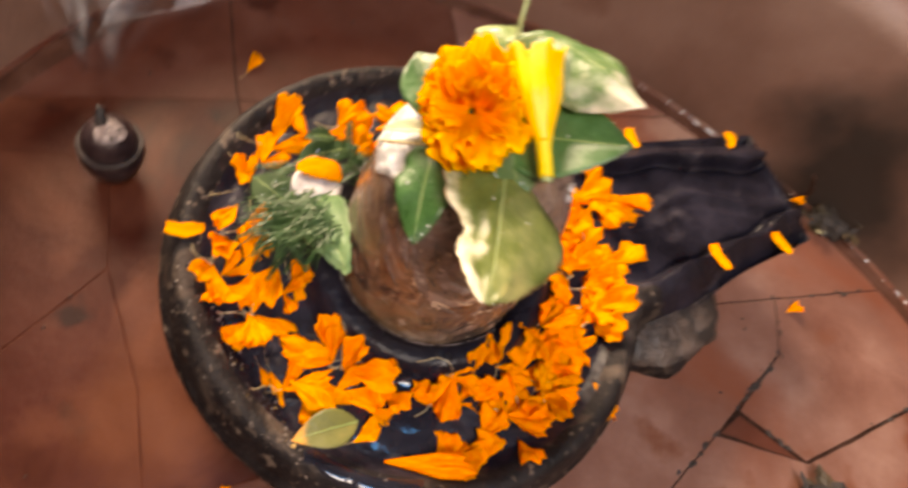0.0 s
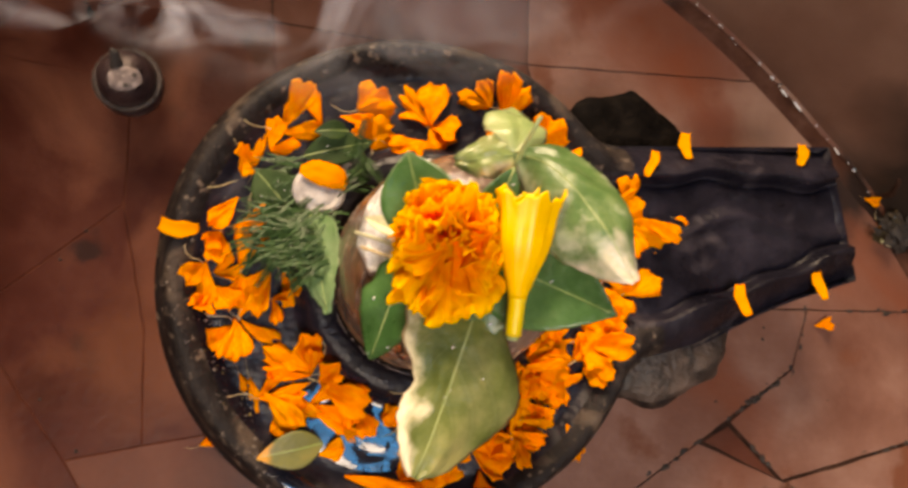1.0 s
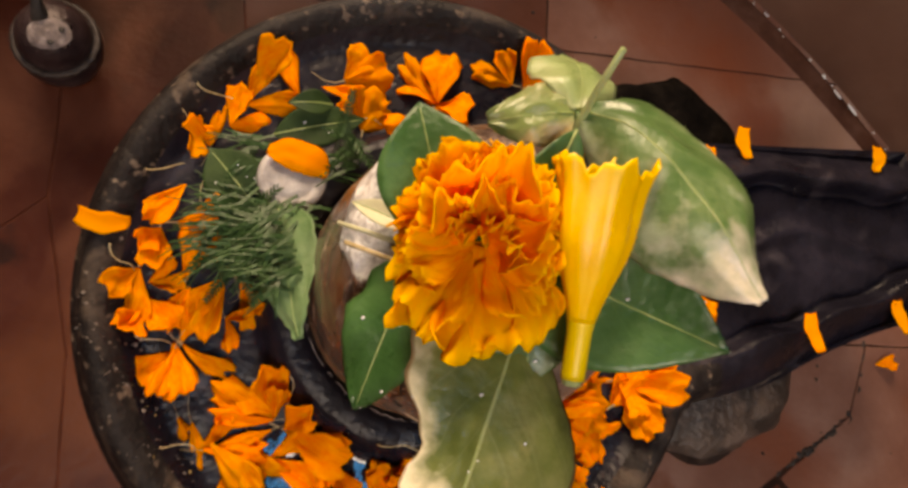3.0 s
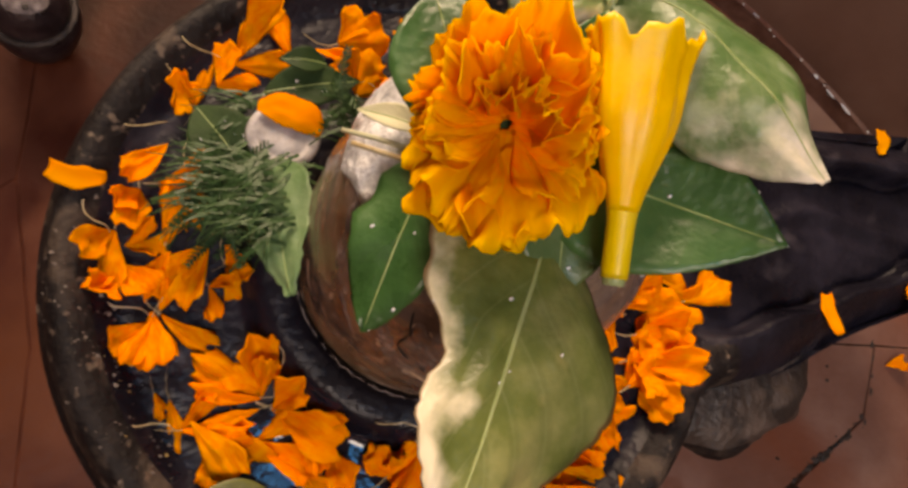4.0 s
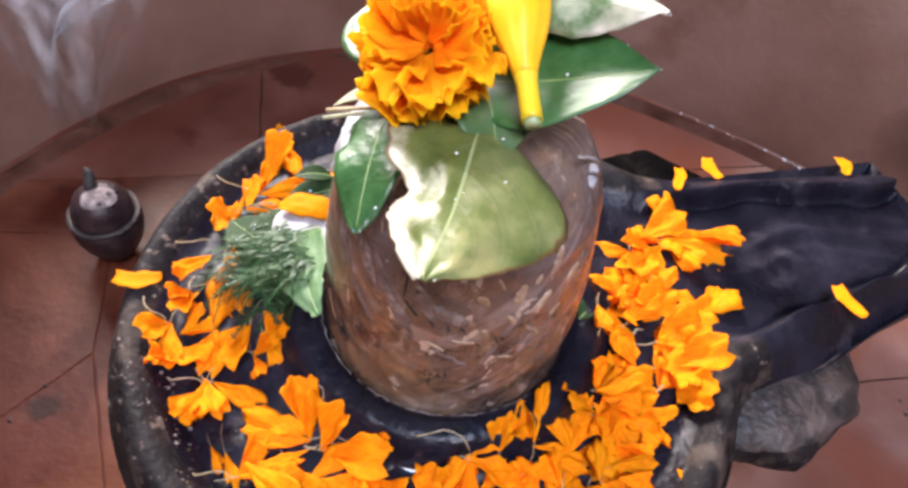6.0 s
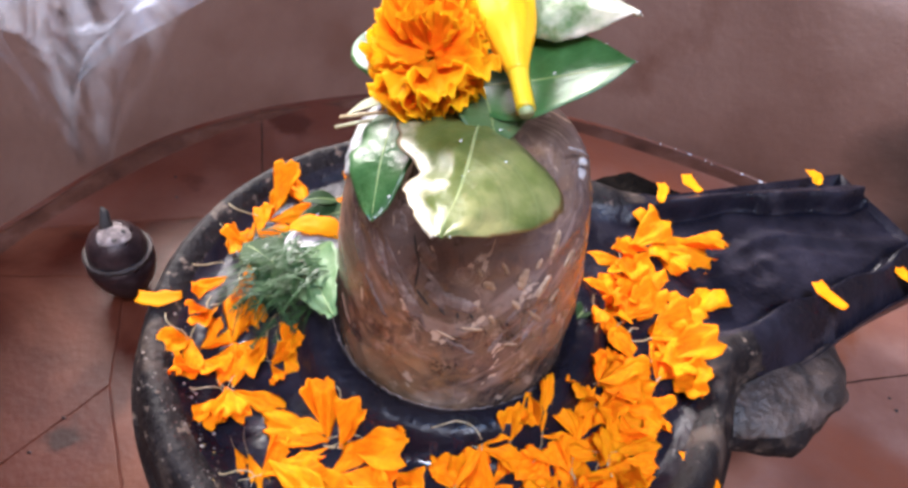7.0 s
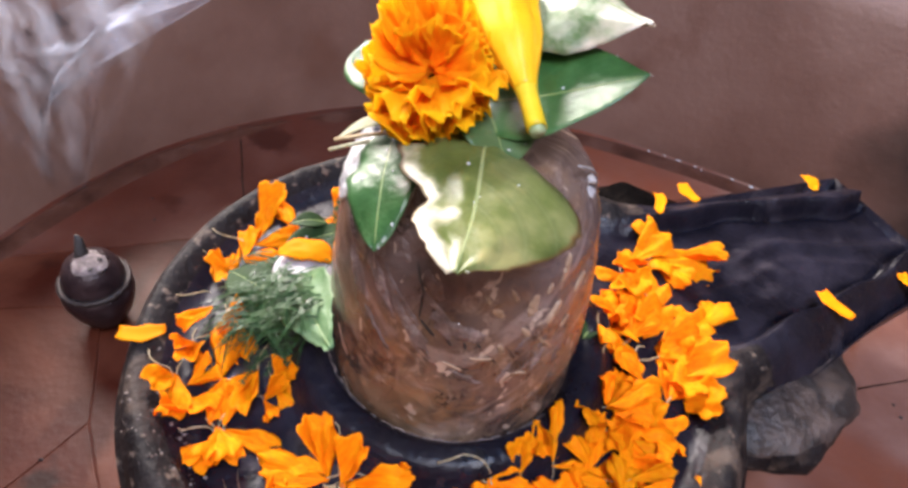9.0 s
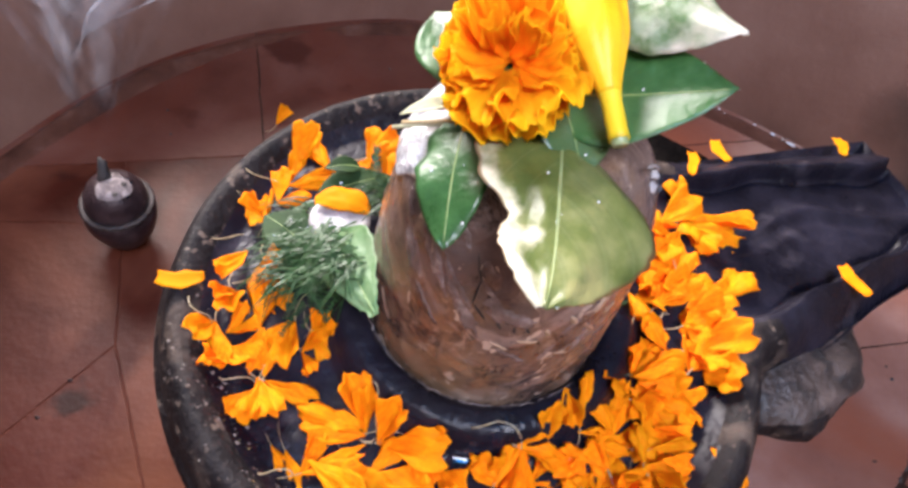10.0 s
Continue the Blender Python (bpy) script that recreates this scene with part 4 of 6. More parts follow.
laid_leaf("leaf", "olive green leaf among the petals", DULL, base=(0.058, 0.372, 0.13), tip=(0.036, 0.362, 0.135), width=0.014, droop=-0.1, fold=0.2, seed=31)

b = Vector((0.1385, 0.331, 0.298))
sprig = part("leaf_stalk", tube([(0, 0, 0), (0.0, 0.007, 0.005), (-0.0005, 0.014, 0.014), (-0.0015, 0.021, 0.0285)], 0.0016, 0.0011, 8), PALE)
sprig.location = b
tagged(sprig, "short pale green stalk joining the leaves", "stalk")
straw = part("straw", tube([(0, 0, 0), (0.008, -0.0005, 0.003), (0.017, -0.001, 0.006), (0.028, -0.0015, 0.009)], 0.0009, 0.0008, 6), STALK)
straw.location = (0.082, 0.278, 0.2705)
tagged(straw, "thin pale straw lying under the marigold", "straw")

# ---- drops of water on the leaves ----
drop_verts, drop_faces = [], []
rng = random.Random(77)
for leaf, count in [(ob, 16 if "yellowing" in ob["label"] else 11) for ob in bpy.data.objects if ob.name.startswith("leaf") and ob.parent is None and "label" in ob.keys() and ("dark green" in ob["label"] or "yellowing" in ob["label"])]:
    for k in range(count):
        p = rng.choice(list(leaf.data.polygons))
        if p.normal.z < 0.2:
            continue
        c, t, q = leaf.location + p.center, 0.00025 + 0.0006 * rng.random() ** 3, rng.random() * 6.28
        side = p.normal.orthogonal().normalized()
        other = p.normal.cross(side)
        o = len(drop_verts)
        for ring_r, high in ((1.0, 0.0), (0.8, 0.35), (0.4, 0.6)):
            for i in range(8):
                h = q + 6.283 * i / 8
                drop_verts.append(tuple(c + side * (1.5 * t * ring_r * math.cos(h)) + other * (t * ring_r * math.sin(h)) + p.normal * (0.0002 + t * high)))
        drop_verts.append(tuple(c + p.normal * (0.0002 + 0.66 * t)))
        for ring_k in range(2):
            drop_faces += [(o + 8 * ring_k + i, o + 8 * ring_k + (i + 1) % 8, o + 8 * ring_k + 8 + (i + 1) % 8, o + 8 * ring_k + 8 + i) for i in range(8)]
        drop_faces += [(o + 16 + i, o + 16 + (i + 1) % 8, o + 24) for i in range(8)]
me = bpy.data.meshes.new("water_drops")
me.from_pydata(drop_verts, [], drop_faces)
me.materials.append(GLINT)
tagged(new("water_drops", me), "tiny drops of water on the leaves, coloured pale as glints", "water drops", kind="stuff")

# ---- the marigold ----


def bloom_rows(width, curl, ruffle, seed, cup, n=18, m=44):
    """Broad marigold petal along +x, one long: a narrow foot, a fan with fine grooves, and a wavy edge of small blunt teeth."""
    rng = random.Random(seed)
    p1, p2, p3 = (rng.random() * 6.3 for _ in range(3))
    rows = []
    for i in range(n + 1):
        s = i / n
        w = width / 2 * (0.1 + 0.9 * math.sin(0.5 * math.pi * min(1.0, s * 1.12)) ** 1.25)
        row = []
        for j in range(m + 1):
            q = 2 * j / m - 1
            teeth = 0.05 * math.sin(q * 5.2 + p1) + 0.028 * abs(math.sin(q * 11 + p2)) + 0.026 * math.sin(q * 27 + p3) + 0.03 * noise.noise(Vector((q * 22, seed, 1)))
            x = s * (1 - 0.3 * abs(q) ** 2.3) + teeth * s ** 4
            z = curl * 0.5 * s * s + cup * width * q * q * s + ruffle * s ** 2.5 * math.sin(q * 5.0 + p3) + 0.6 * ruffle * s ** 5 * math.sin(q * 12 + p1) + 0.22 * ruffle * s ** 7 * math.sin(q * 29 + p2)
            z += 0.012 * s * math.sin(q * 24 + p2) + 0.11 * s * noise.noise(Vector((s * 2.6, q * 1.7, seed * 3.1))) + 0.05 * s * noise.noise(Vector((s * 7, q * 5, seed)))
            row.append((x * (1 - 0.1 * curl * curl * s), w * q * (1 - 0.12 * abs(q) ** 3), z))
        rows.append(row)
    return rows


bloom_meshes = []
for k in range(11):
    bm = thick(bloom_rows((1.1, 1.3, 1.0, 1.4, 1.2, 0.95, 1.25, 1.15, 1.2, 1.35, 1.1)[k], (0.35, 0.1, 0.5, -0.1, 0.25, -0.3, -0.2, 0.05, 0.35, 0.5, 0.25)[k], (0.13, 0.15, 0.13, 0.15, 0.14, 0.14, 0.15, 0.13, 0.17, 0.2, 0.18)[k], 40 + k, (0.16, 0.1, 0.2, 0.06, 0.14, -0.04, 0.0, 0.12, 0.1, 0.08, 0.14)[k]), 0.014)
    me = bpy.data.meshes.new("bloom_petal")
    bm.normal_update()
    bm.to_mesh(me)
    bm.free()
    for p in me.polygons:
        p.use_smooth = True
    me.materials.append(BLOOM)
    bloom_meshes.append(me)
bloom = empty("marigold_flower", (0.1195, 0.289, 0.299))
bloom.scale = (0.86, 0.92, 0.9)
bloom.rotation_euler = (radians(27), radians(-15), 0)
tagged(bloom, "large orange marigold bloom with ruffled petals resting on the leaves", "flower")
rng = random.Random(11)
# heading, rise, length, foot's distance and height, mesh, sideways lean
FAN = [(153, 30, 0.030, 0.003, 0.004, 0, 8), (118, 36, 0.033, 0.003, 0.004, 2, -6), (84, 33, 0.034, 0.003, 0.004, 4, 10), (50, 30, 0.030, 0.003, 0.004, 0, -12), (14, 26, 0.029, 0.003, 0.003, 7, 8),
       (-18, 24, 0.029, 0.005, 0.003, 4, -14), (-56, 34, 0.031, 0.006, 0.005, 3, -16), (-82, 12, 0.034, 0.004, 0.002, 9, 8), (-112, 36, 0.031, 0.006, 0.005, 6, 18), (-150, 24, 0.027, 0.004, 0.003, 4, 14), (190, 28, 0.028, 0.003, 0.004, 7, -6),
       (140, 50, 0.023, 0.004, 0.004, 2, 14), (92, 52, 0.025, 0.004, 0.004, 5, -16), (48, 50, 0.023, 0.004, 0.004, 2, 10), (20, 48, 0.022, 0.006, 0.004, 0, -12),
       (70, 66, 0.02, 0.005, 0.004, 5, 12), (115, 64, 0.02, 0.005, 0.004, 2, -12)]
for k in range(13):
    FAN.append((k * 360 / 13 + 9, 2 + 8 * (rng.random() - 0.5), 0.0295 * (0.95 + 0.1 * rng.random()), 0.003, 0.0, 8 + k % 3, 14 * (rng.random() - 0.5)))
for k in range(12):
    FAN.append((k * 30 + 24, -16 + 6 * (rng.random() - 0.5), 0.0265 * (0.95 + 0.1 * rng.random()), 0.003, -0.002, 8 + (k + 1) % 3, 14 * (rng.random() - 0.5)))
for heading, rise, length, out, high, k, lean in FAN:
    heading, rise, lean, out = heading + rng.uniform(-8, 8), rise + rng.uniform(-5, 5), lean + rng.uniform(-12, 12), out + rng.uniform(0, 0.003) - 0.002
    ob = new("petal", bloom_meshes[k])
    ob.parent = bloom
    size = length * (1 + 0.07 * math.cos(2 * radians(heading - 95)))
    ob.matrix_basis = pose(0, 0, 0, 0, 0, heading) @ pose(out, 0, high, 0, -rise, 0) @ pose(0, 0, 0, lean, 0, 0) @ Matrix.Diagonal((size, size * (0.8 if rise > 40 else 1.2 if high > 0.004 else 0.95), size, 1))
part("flower_head", lathe([(0.0005, -0.012), (0.004, -0.011), (0.0065, -0.007), (0.004, -0.004), (0.0005, -0.0035)], 16), DULL, bloom, "green flower base")

# ---- the yellow trumpet flower ----
foot, mouth = Vector((0.16, 0.257, 0.3015)), Vector((0.1435, 0.318, 0.321))
axis = (mouth - foot).normalized()
side = axis.cross(Vector((0, 0, 1))).normalized()
over = side.cross(axis)
trumpet = empty("trumpet_flower", foot)
tagged(trumpet, "yellow trumpet-shaped flower lying on green leaves", "flower")
rows, n = [], 40
span = (mouth - foot).length
for i in range(37):
    s = i / 36
    k = min(1.0, max(0.0, (s - 0.2) / 0.5))
    r = 0.0032 + 0.0072 * k * k * (3 - 2 * k) + 0.0022 * max(0, s - 0.5) + 0.0022 * max(0, (s - 0.82) / 0.18) ** 2
    row = []
    for k in range(n):
        a = 2 * math.pi * k / n
        lob = 1 + 0.14 * max(0, s - 0.3) * math.sin(5 * a + 0.6) + 0.05 * s * math.sin(11 * a + 4 * s) + 0.05 * max(0, s - 0.5) * math.sin(3 * a + 9 * s)
        reach = s * span + 0.0022 * max(0, s - 0.8) / 0.2 * math.sin(5 * a + 0.6) + 0.0018 * max(0, s - 0.85) / 0.15 * math.sin(11 * a)
        row.append(axis * reach + side * (r * lob * math.cos(a) * (1 + 0.12 * s)) + over * (r * lob * math.sin(a) * (1 - 0.28 * s)))
    rows.append(row)
for name, mat, some in (("tube", TUBE, rows[:11] + [[axis * axis.dot(p) + (p - axis * axis.dot(p)) * 0.9 for p in rows[11]]]), ("corolla", TRUMPET, rows[10:])):
    body = part(name, sheet(some, close=True), mat, trumpet, "yellow-green narrow tube" if name == "tube" else "")
    solid = body.modifiers.new("wall", "SOLIDIFY")
    solid.thickness, solid.offset = 0.0006, -1
bm = tube([axis * -0.002, axis * 0.0, axis * 0.002], 0.003, 0.0033, 14)
part("stem_end", bm, PALE, trumpet, "pale green cut stem end")

# ---- fallen petals ----


def floret_rows(length, width, curl, pucker, seed, roll, n=12, m=14):
    """Loose floret along +x: a thin tube-like foot opening to a soft, puckered blade with a shallowly notched end."""
    rng = random.Random(seed)
    p1, p2 = rng.random() * 6.3, rng.random() * 6.3
    rows = []
    for i in range(n + 1):
        s = i / n
        k = min(1.0, max(0.0, (s - 0.02) / 0.72))
        w = width / 2 * (0.07 + 0.75 * k ** 0.95 + 0.18 * s ** 4)
        row = []
        for j in range(m + 1):
            q = 2 * j / m - 1
            end = 1 - 0.2 * abs(q) ** 2.6 + (0.05 * math.sin(q * 6 + p1) + 0.03 * math.sin(q * 13 + p2)) * s ** 4
            bulge = noise.noise(Vector((s * 3.1, q * 1.9, seed * 1.7)))
            z = length * curl * s * s / 2 + roll * w * q * q * (1 - 0.55 * s) + pucker * length * s * bulge
            z += 0.35 * pucker * length * s * s * math.sin(q * 5.5 + p2) - 0.1 * length * max(0.0, s - 0.75) * 4 * abs(roll)
            row.append((length * s * end * (1 - 0.12 * abs(curl)), w * q * (1 - 0.2 * abs(roll)) + 0.05 * length * s * bulge, z))
        rows.append(row)
    return rows


fallen = []
BREADTH = (0.66, 0.8, 0.54, 0.9, 0.46, 0.78, 0.6, 0.98, 0.42, 0.72, 0.58, 0.86)
for k in range(12):
    shape = floret_rows(1.0, BREADTH[k], (0.35, -0.5, 0.7, 0.2, -0.7, 0.5, 0.9, -0.3, 0.4, -0.8, 0.1, 0.6)[k],
                        (0.15, 0.2, 0.13, 0.24, 0.11, 0.18, 0.14, 0.21, 0.1, 0.19, 0.17, 0.25)[k], 70 + k, (0.5, -0.5, 0.9, 0.35, 1.0, -0.6, 0.7, -0.35, 1.1, 0.4, -0.8, 0.3)[k])
    bm = thick(shape, 0.012)
    bm.normal_update()
    me = bpy.data.meshes.new("fallen_petal")
    bm.to_mesh(me)
    bm.free()
    for p in me.polygons:
        p.use_smooth = True
    me.materials.append(PETAL)
    fallen.append(me)
stalk_mesh = None
laid = []
rng = random.Random(5)


def ground_height(x, y):
    du, dv = x - C[0], y - C[1]
    u, v = du * UX + dv * UY, -du * UY + dv * UX
    return base_height(x, y) if inside(u, v) > 0.002 and u < TIP else 0.0


def strew(rows, where, extra=0.0):
    """Fallen petals: foot x and y in millimetres, heading in degrees, length and width in millimetres; extra is the chance of one more below each."""
    global stalk_mesh
    for x, y, turn, length, width in rows:
        x, y, length, width = x / 1000, y / 1000, max(0.011, length / 1000), max(0.006, width / 1000)
        for k in range(3):
            if k:
                if rng.random() >= extra - k + 1:
                    continue
                turn += rng.choice((-1, 1)) * rng.uniform(35, 70)
                length, width = max(0.017, length * rng.uniform(0.7, 0.9)), max(0.01, 0.8 * width)
            ex, ey = x + length * math.cos(radians(turn)), y + length * math.sin(radians(turn))
            if math.hypot(ex - C[0], ey - C[1]) < 0.069 or math.hypot(x - C[0], y - C[1]) < 0.069:
                continue
            mx, my = (x + ex) / 2, (y + ey) / 2
            pile = sum(1 for a, b in laid if math.hypot(a - mx, b - my) < 0.012)
            laid.append((mx, my))
            z0, z1 = ground_height(x, y), ground_height(ex, ey)
            if min(z0, z1) < 0.05 < max(z0, z1):
                z0 = z1 = max(z0, z1)
            lift = 0.0015 + (0.0022 * min(pile, 6) if k != 1 else 0.0)
            up = math.degrees(math.atan2(z1 - z0, length)) + rng.uniform(-2, 22)
            shape = rng.randrange(12)
            ob = new("marigold_petal", fallen[shape])
            ob.matrix_basis = (pose(x, y, z0 + lift, 0, 0, turn) @ pose(0, 0, 0, 0, -up, 0) @ pose(0, 0, 0, rng.uniform(-34, 34), 0, 0)
                               @ Matrix.Diagonal((1.2 * length, 1.26 * width / BREADTH[shape], 0.8 * length + 0.008, 1)))
            tagged(ob, "loose orange marigold petal lying " + where, "petal", "fallen petals")
            if k == 0 and rng.random() < 0.6:
                if stalk_mesh is None:
                    bm = tube([(-0.62, 0.2, 0.0), (-0.42, 0.06, 0.05), (-0.2, -0.01, 0.04), (0.05, 0.0, 0.0)], 0.007, 0.012, 5)
                    first = part("stalk", bm, STALK, ob)
                    stalk_mesh = first.data
                else:
                    s = new("stalk", stalk_mesh)
                    s.parent = ob


strew([(2, 305, -110, 27, 13), (-3, 256, -81, 25, 19), (6, 236, -104, 21, 17), (-1, 279, -70, 23, 17), (20, 258, 92, 27, 19), (6, 285, 17, 28, 18), (17, 294, -48, 24, 11), (4, 251, -3, 17, 11), (4, 243, -31, 21, 15), (24, 255, -101, 21, 16), (30, 228, 93, 19, 13), (36, 264, -108, 19, 13), (39, 263, -86, 28, 16), (50, 258, -45, 23, 17), (46, 246, -54, 17, 10), (46, 246, 5, 12, 8), (49, 258, 56, 11, 5)], "in the stone channel", 0.3)
strew([(26, 221, -114, 17, 19), (27, 226, -61, 26, 19), (31, 227, -22, 27, 12), (29, 224, -90, 24, 12), (87, 205, 168, 30, 16), (87, 205, -165, 27, 11), (87, 208, 122, 26, 19), (49, 192, -58, 22, 10), (88, 200, -149, 23, 10), (59, 181, 21, 26, 13), (78, 195, -60, 28, 26), (94, 202, -10, 34, 21), (110, 204, -63, 25, 12), (74, 179, -65, 17, 16), (125, 192, -45, 20, 16), (160, 189, 159, 19, 16), (155, 188, 58, 22, 14), (42, 193, -45, 10, 4), (62, 186, -30, 28, 16), (92, 186, -15, 28, 18), (118, 178, -10, 22, 16)], "in the stone channel", 0.6)
strew([(16, 366, 72, 32, 19), (39, 373, 135, 25, 13), (14, 358, 16, 26, 14), (11, 344, 13, 22, 20), (6, 329, 90, 20, 9), (-6, 337, -14, 12, 7), (59, 393, 31, 23, 24), (49, 384, 3, 21, 10), (78, 369, 98, 21, 23), (76, 375, -160, 15, 11)], "in the stone channel", 0.5)
strew([(111, 399, 138, 28, 15), (113, 400, 105, 28, 24), (113, 400, 0, 18, 27), (115, 388, -149, 27, 22), (152, 431, -167, 22, 17), (163, 423, 112, 32, 20), (173, 420, -169, 20, 8), (190, 395, 77, 39, 27), (208, 408, -6, 20, 25)], "in the stone channel", 0.5)
strew([(277, 398, 90, 20, 23), (283, 402, -86, 29, 24), (284, 392, -19, 37, 14), (277, 382, -159, 25, 9), (269, 365, -81, 20, 16), (324, 403, 13, 13, 8), (294, 329, 42, 28, 24)], "at the start of the spout")
strew([(261, 381, 38, 28, 22), (276, 385, -9, 38, 22), (271, 372, -97, 33, 19), (253, 366, -88, 25, 22), (263, 346, -148, 26, 25), (267, 335, 25, 21, 21), (280, 329, -9, 26, 33), (265, 332, -151, 26, 16), (246, 323, -119, 33, 12), (227, 306, -90, 21, 10), (250, 309, 39, 26, 19), (266, 307, 18, 25, 24), (253, 303, -122, 19, 19), (265, 298, 21, 26, 25)], "heaped in the stone channel", 1.45)
strew([(268, 284, 14, 34, 21), (267, 269, 43, 23, 22), (277, 271, -21, 22, 20), (239, 273, -9, 26, 24), (231, 260, 2, 27, 21), (253, 278, 141, 13, 19), (233, 254, -13, 26, 23), (255, 255, -17, 27, 25), (244, 243, -27, 18, 19), (229, 244, -36, 19, 17), (228, 254, 23, 25, 15), (240, 230, -39, 13, 16), (231, 232, -63, 18, 18), (238, 217, 12, 19, 10), (231, 207, -23, 13, 14), (242, 199, 8, 14, 6)], "heaped in the stone channel", 1.45)
strew([(228, 250, -149, 23, 19), (218, 223, 78, 24, 17), (228, 207, -112, 22, 12), (235, 202, -58, 15, 18), (195, 241, -162, 23, 11), (188, 240, -76, 21, 12), (198, 221, 85, 25, 9), (181, 213, 105, 16, 12), (188, 243, -92, 30, 19), (165, 207, -18, 20, 15), (205, 218, -3, 19, 11), (203, 213, -145, 21, 14), (213, 202, 127, 15, 11), (167, 206, -90, 26, 18), (156, 190, 156, 12, 15), (174, 191, 7, 25, 11), (207, 202, -104, 16, 10), (217, 200, -63, 16, 17)], "heaped in the stone channel", 1.3)
strew([(130, 147, -1, 47, 18), (178, 159, -38, 18, 21), (195, 158, 68, 16, 20), (220, 175, -72, 23, 17), (208, 189, -16, 26, 28), (237, 203, -49, 21, 13), (240, 209, -8, 14, 10), (194, 171, 60, 20, 19), (109, 156, 25, 17, 12), (168, 154, 55, 16, 17)], "near the stone rim", 0.5)
strew([(273, 223, -52, 24, 15)], "on the stone rim")

def strip_petal(x0, y0, x1, y1, width, where):
    """A narrow torn petal that lies draped over the stone from one end to the other."""
    d = Vector((x1 - x0, y1 - y0, 0))
    e = Vector((-d.y, d.x, 0)).normalized()
    z0 = z1 = max(ground_height(x0 + d.x * k / 6, y0 + d.y * k / 6) for k in range(7))
    rows = []
    for i in range(11):
        s = i / 10
        row = []
        for j in range(7):
            q = j / 3 - 1
            w = width / 2 * (0.55 + 0.45 * math.sin(math.pi * min(0.95, 0.12 + 0.8 * s))) * (1 + 0.25 * noise.noise(Vector((s * 4, q, x0 * 50))))
            p = Vector((x0, y0, 0)) + d * (s - 0.05 * q * q) + e * (w * q + 0.002 * math.sin(4 * s + x0 * 90))
            row.append((p.x, p.y, max(z0 + (z1 - z0) * s, ground_height(p.x, p.y)) + 0.0018 + 0.0012 * s * q * q + 0.0008 * noise.noise(p * 160)))
        rows.append(row)
    top = max(r[3][2] for r in rows)
    rows = [[(x - x0, y - y0, max(z, top - 0.012) - top) for x, y, z in r] for r in rows]
    ob = part("marigold_petal", thick(rows, 0.0004), PETAL)
    ob.location = (x0, y0, top)
    tagged(ob, "narrow yellow-orange marigold petal lying " + where, "petal", "fallen petals")


for ends in ((0.3135, 0.472, 0.3185, 0.4515), (0.4195, 0.5025, 0.4235, 0.4845), (0.3865, 0.366, 0.3965, 0.343), (0.4605, 0.4015, 0.47, 0.3805)):
    strip_petal(*ends, 0.0105, "across the spout's rail")
strip_petal(0.285, 0.443, 0.286, 0.421, 0.008, "at the start of the spout")
strip_petal(-0.036, 0.271, -0.012, 0.273, 0.011, "on the stone rim")
strew([(552, 384, 20, 15, 12), (22, 62, 10, 20, 12), (27, 122, 40, 15, 10), (323, 128, 80, 15, 12), (-34, 515, 80, 16, 12)], "on the tiled floor")



def loose_thread(points):
    """A thin pale flower thread that lies curved on the stone."""
    x0, y0 = points[0]
    track = []
    for i in range(13):
        k = i / 12 * (len(points) - 1)
        j = min(len(points) - 2, int(k))
        x, y = (points[j][c] + (points[j + 1][c] - points[j][c]) * (k - j) for c in (0, 1))
        bow = 0.0014 * math.sin(math.pi * (k - j)) * (1 if j else -1)
        track.append((x + bow - x0, y + bow - y0, ground_height(x, y) + 0.0025 + 0.003 * math.sin(math.pi * i / 12)))
    top = track[0][2]
    ob = part("flower_thread", tube([(x, y, z - top) for x, y, z in track], 0.00036, 0.00025, 6), STALK)
    ob.location = (x0, y0, top)
    tagged(ob, "thin pale curved flower thread lying on the stone", "flower thread", "flower threads")


for points in (((-0.017, 0.3038), (-0.0094, 0.3083), (-0.0025, 0.3153)), ((-0.0176, 0.2626), (-0.0099, 0.2557), (-0.0039, 0.2536)), ((-0.01, 0.3548), (0.0008, 0.355), (0.0114, 0.3564)), ((0.0395, 0.1774), (0.0463, 0.1803), (0.0556, 0.1804)),
               ((0.008, 0.2245), (0.017, 0.2248), (0.0264, 0.2244)), ((0.1392, 0.2098), (0.1515, 0.2135), (0.166, 0.2093)), ((0.0958, 0.2012), (0.0903, 0.2223), (0.0841, 0.2292)), ((0.2277, 0.2852), (0.2308, 0.2934), (0.2332, 0.3018)), ((0.2366, 0.2191), (0.2337, 0.2116), (0.2353, 0.2059))):
    loose_thread(points)

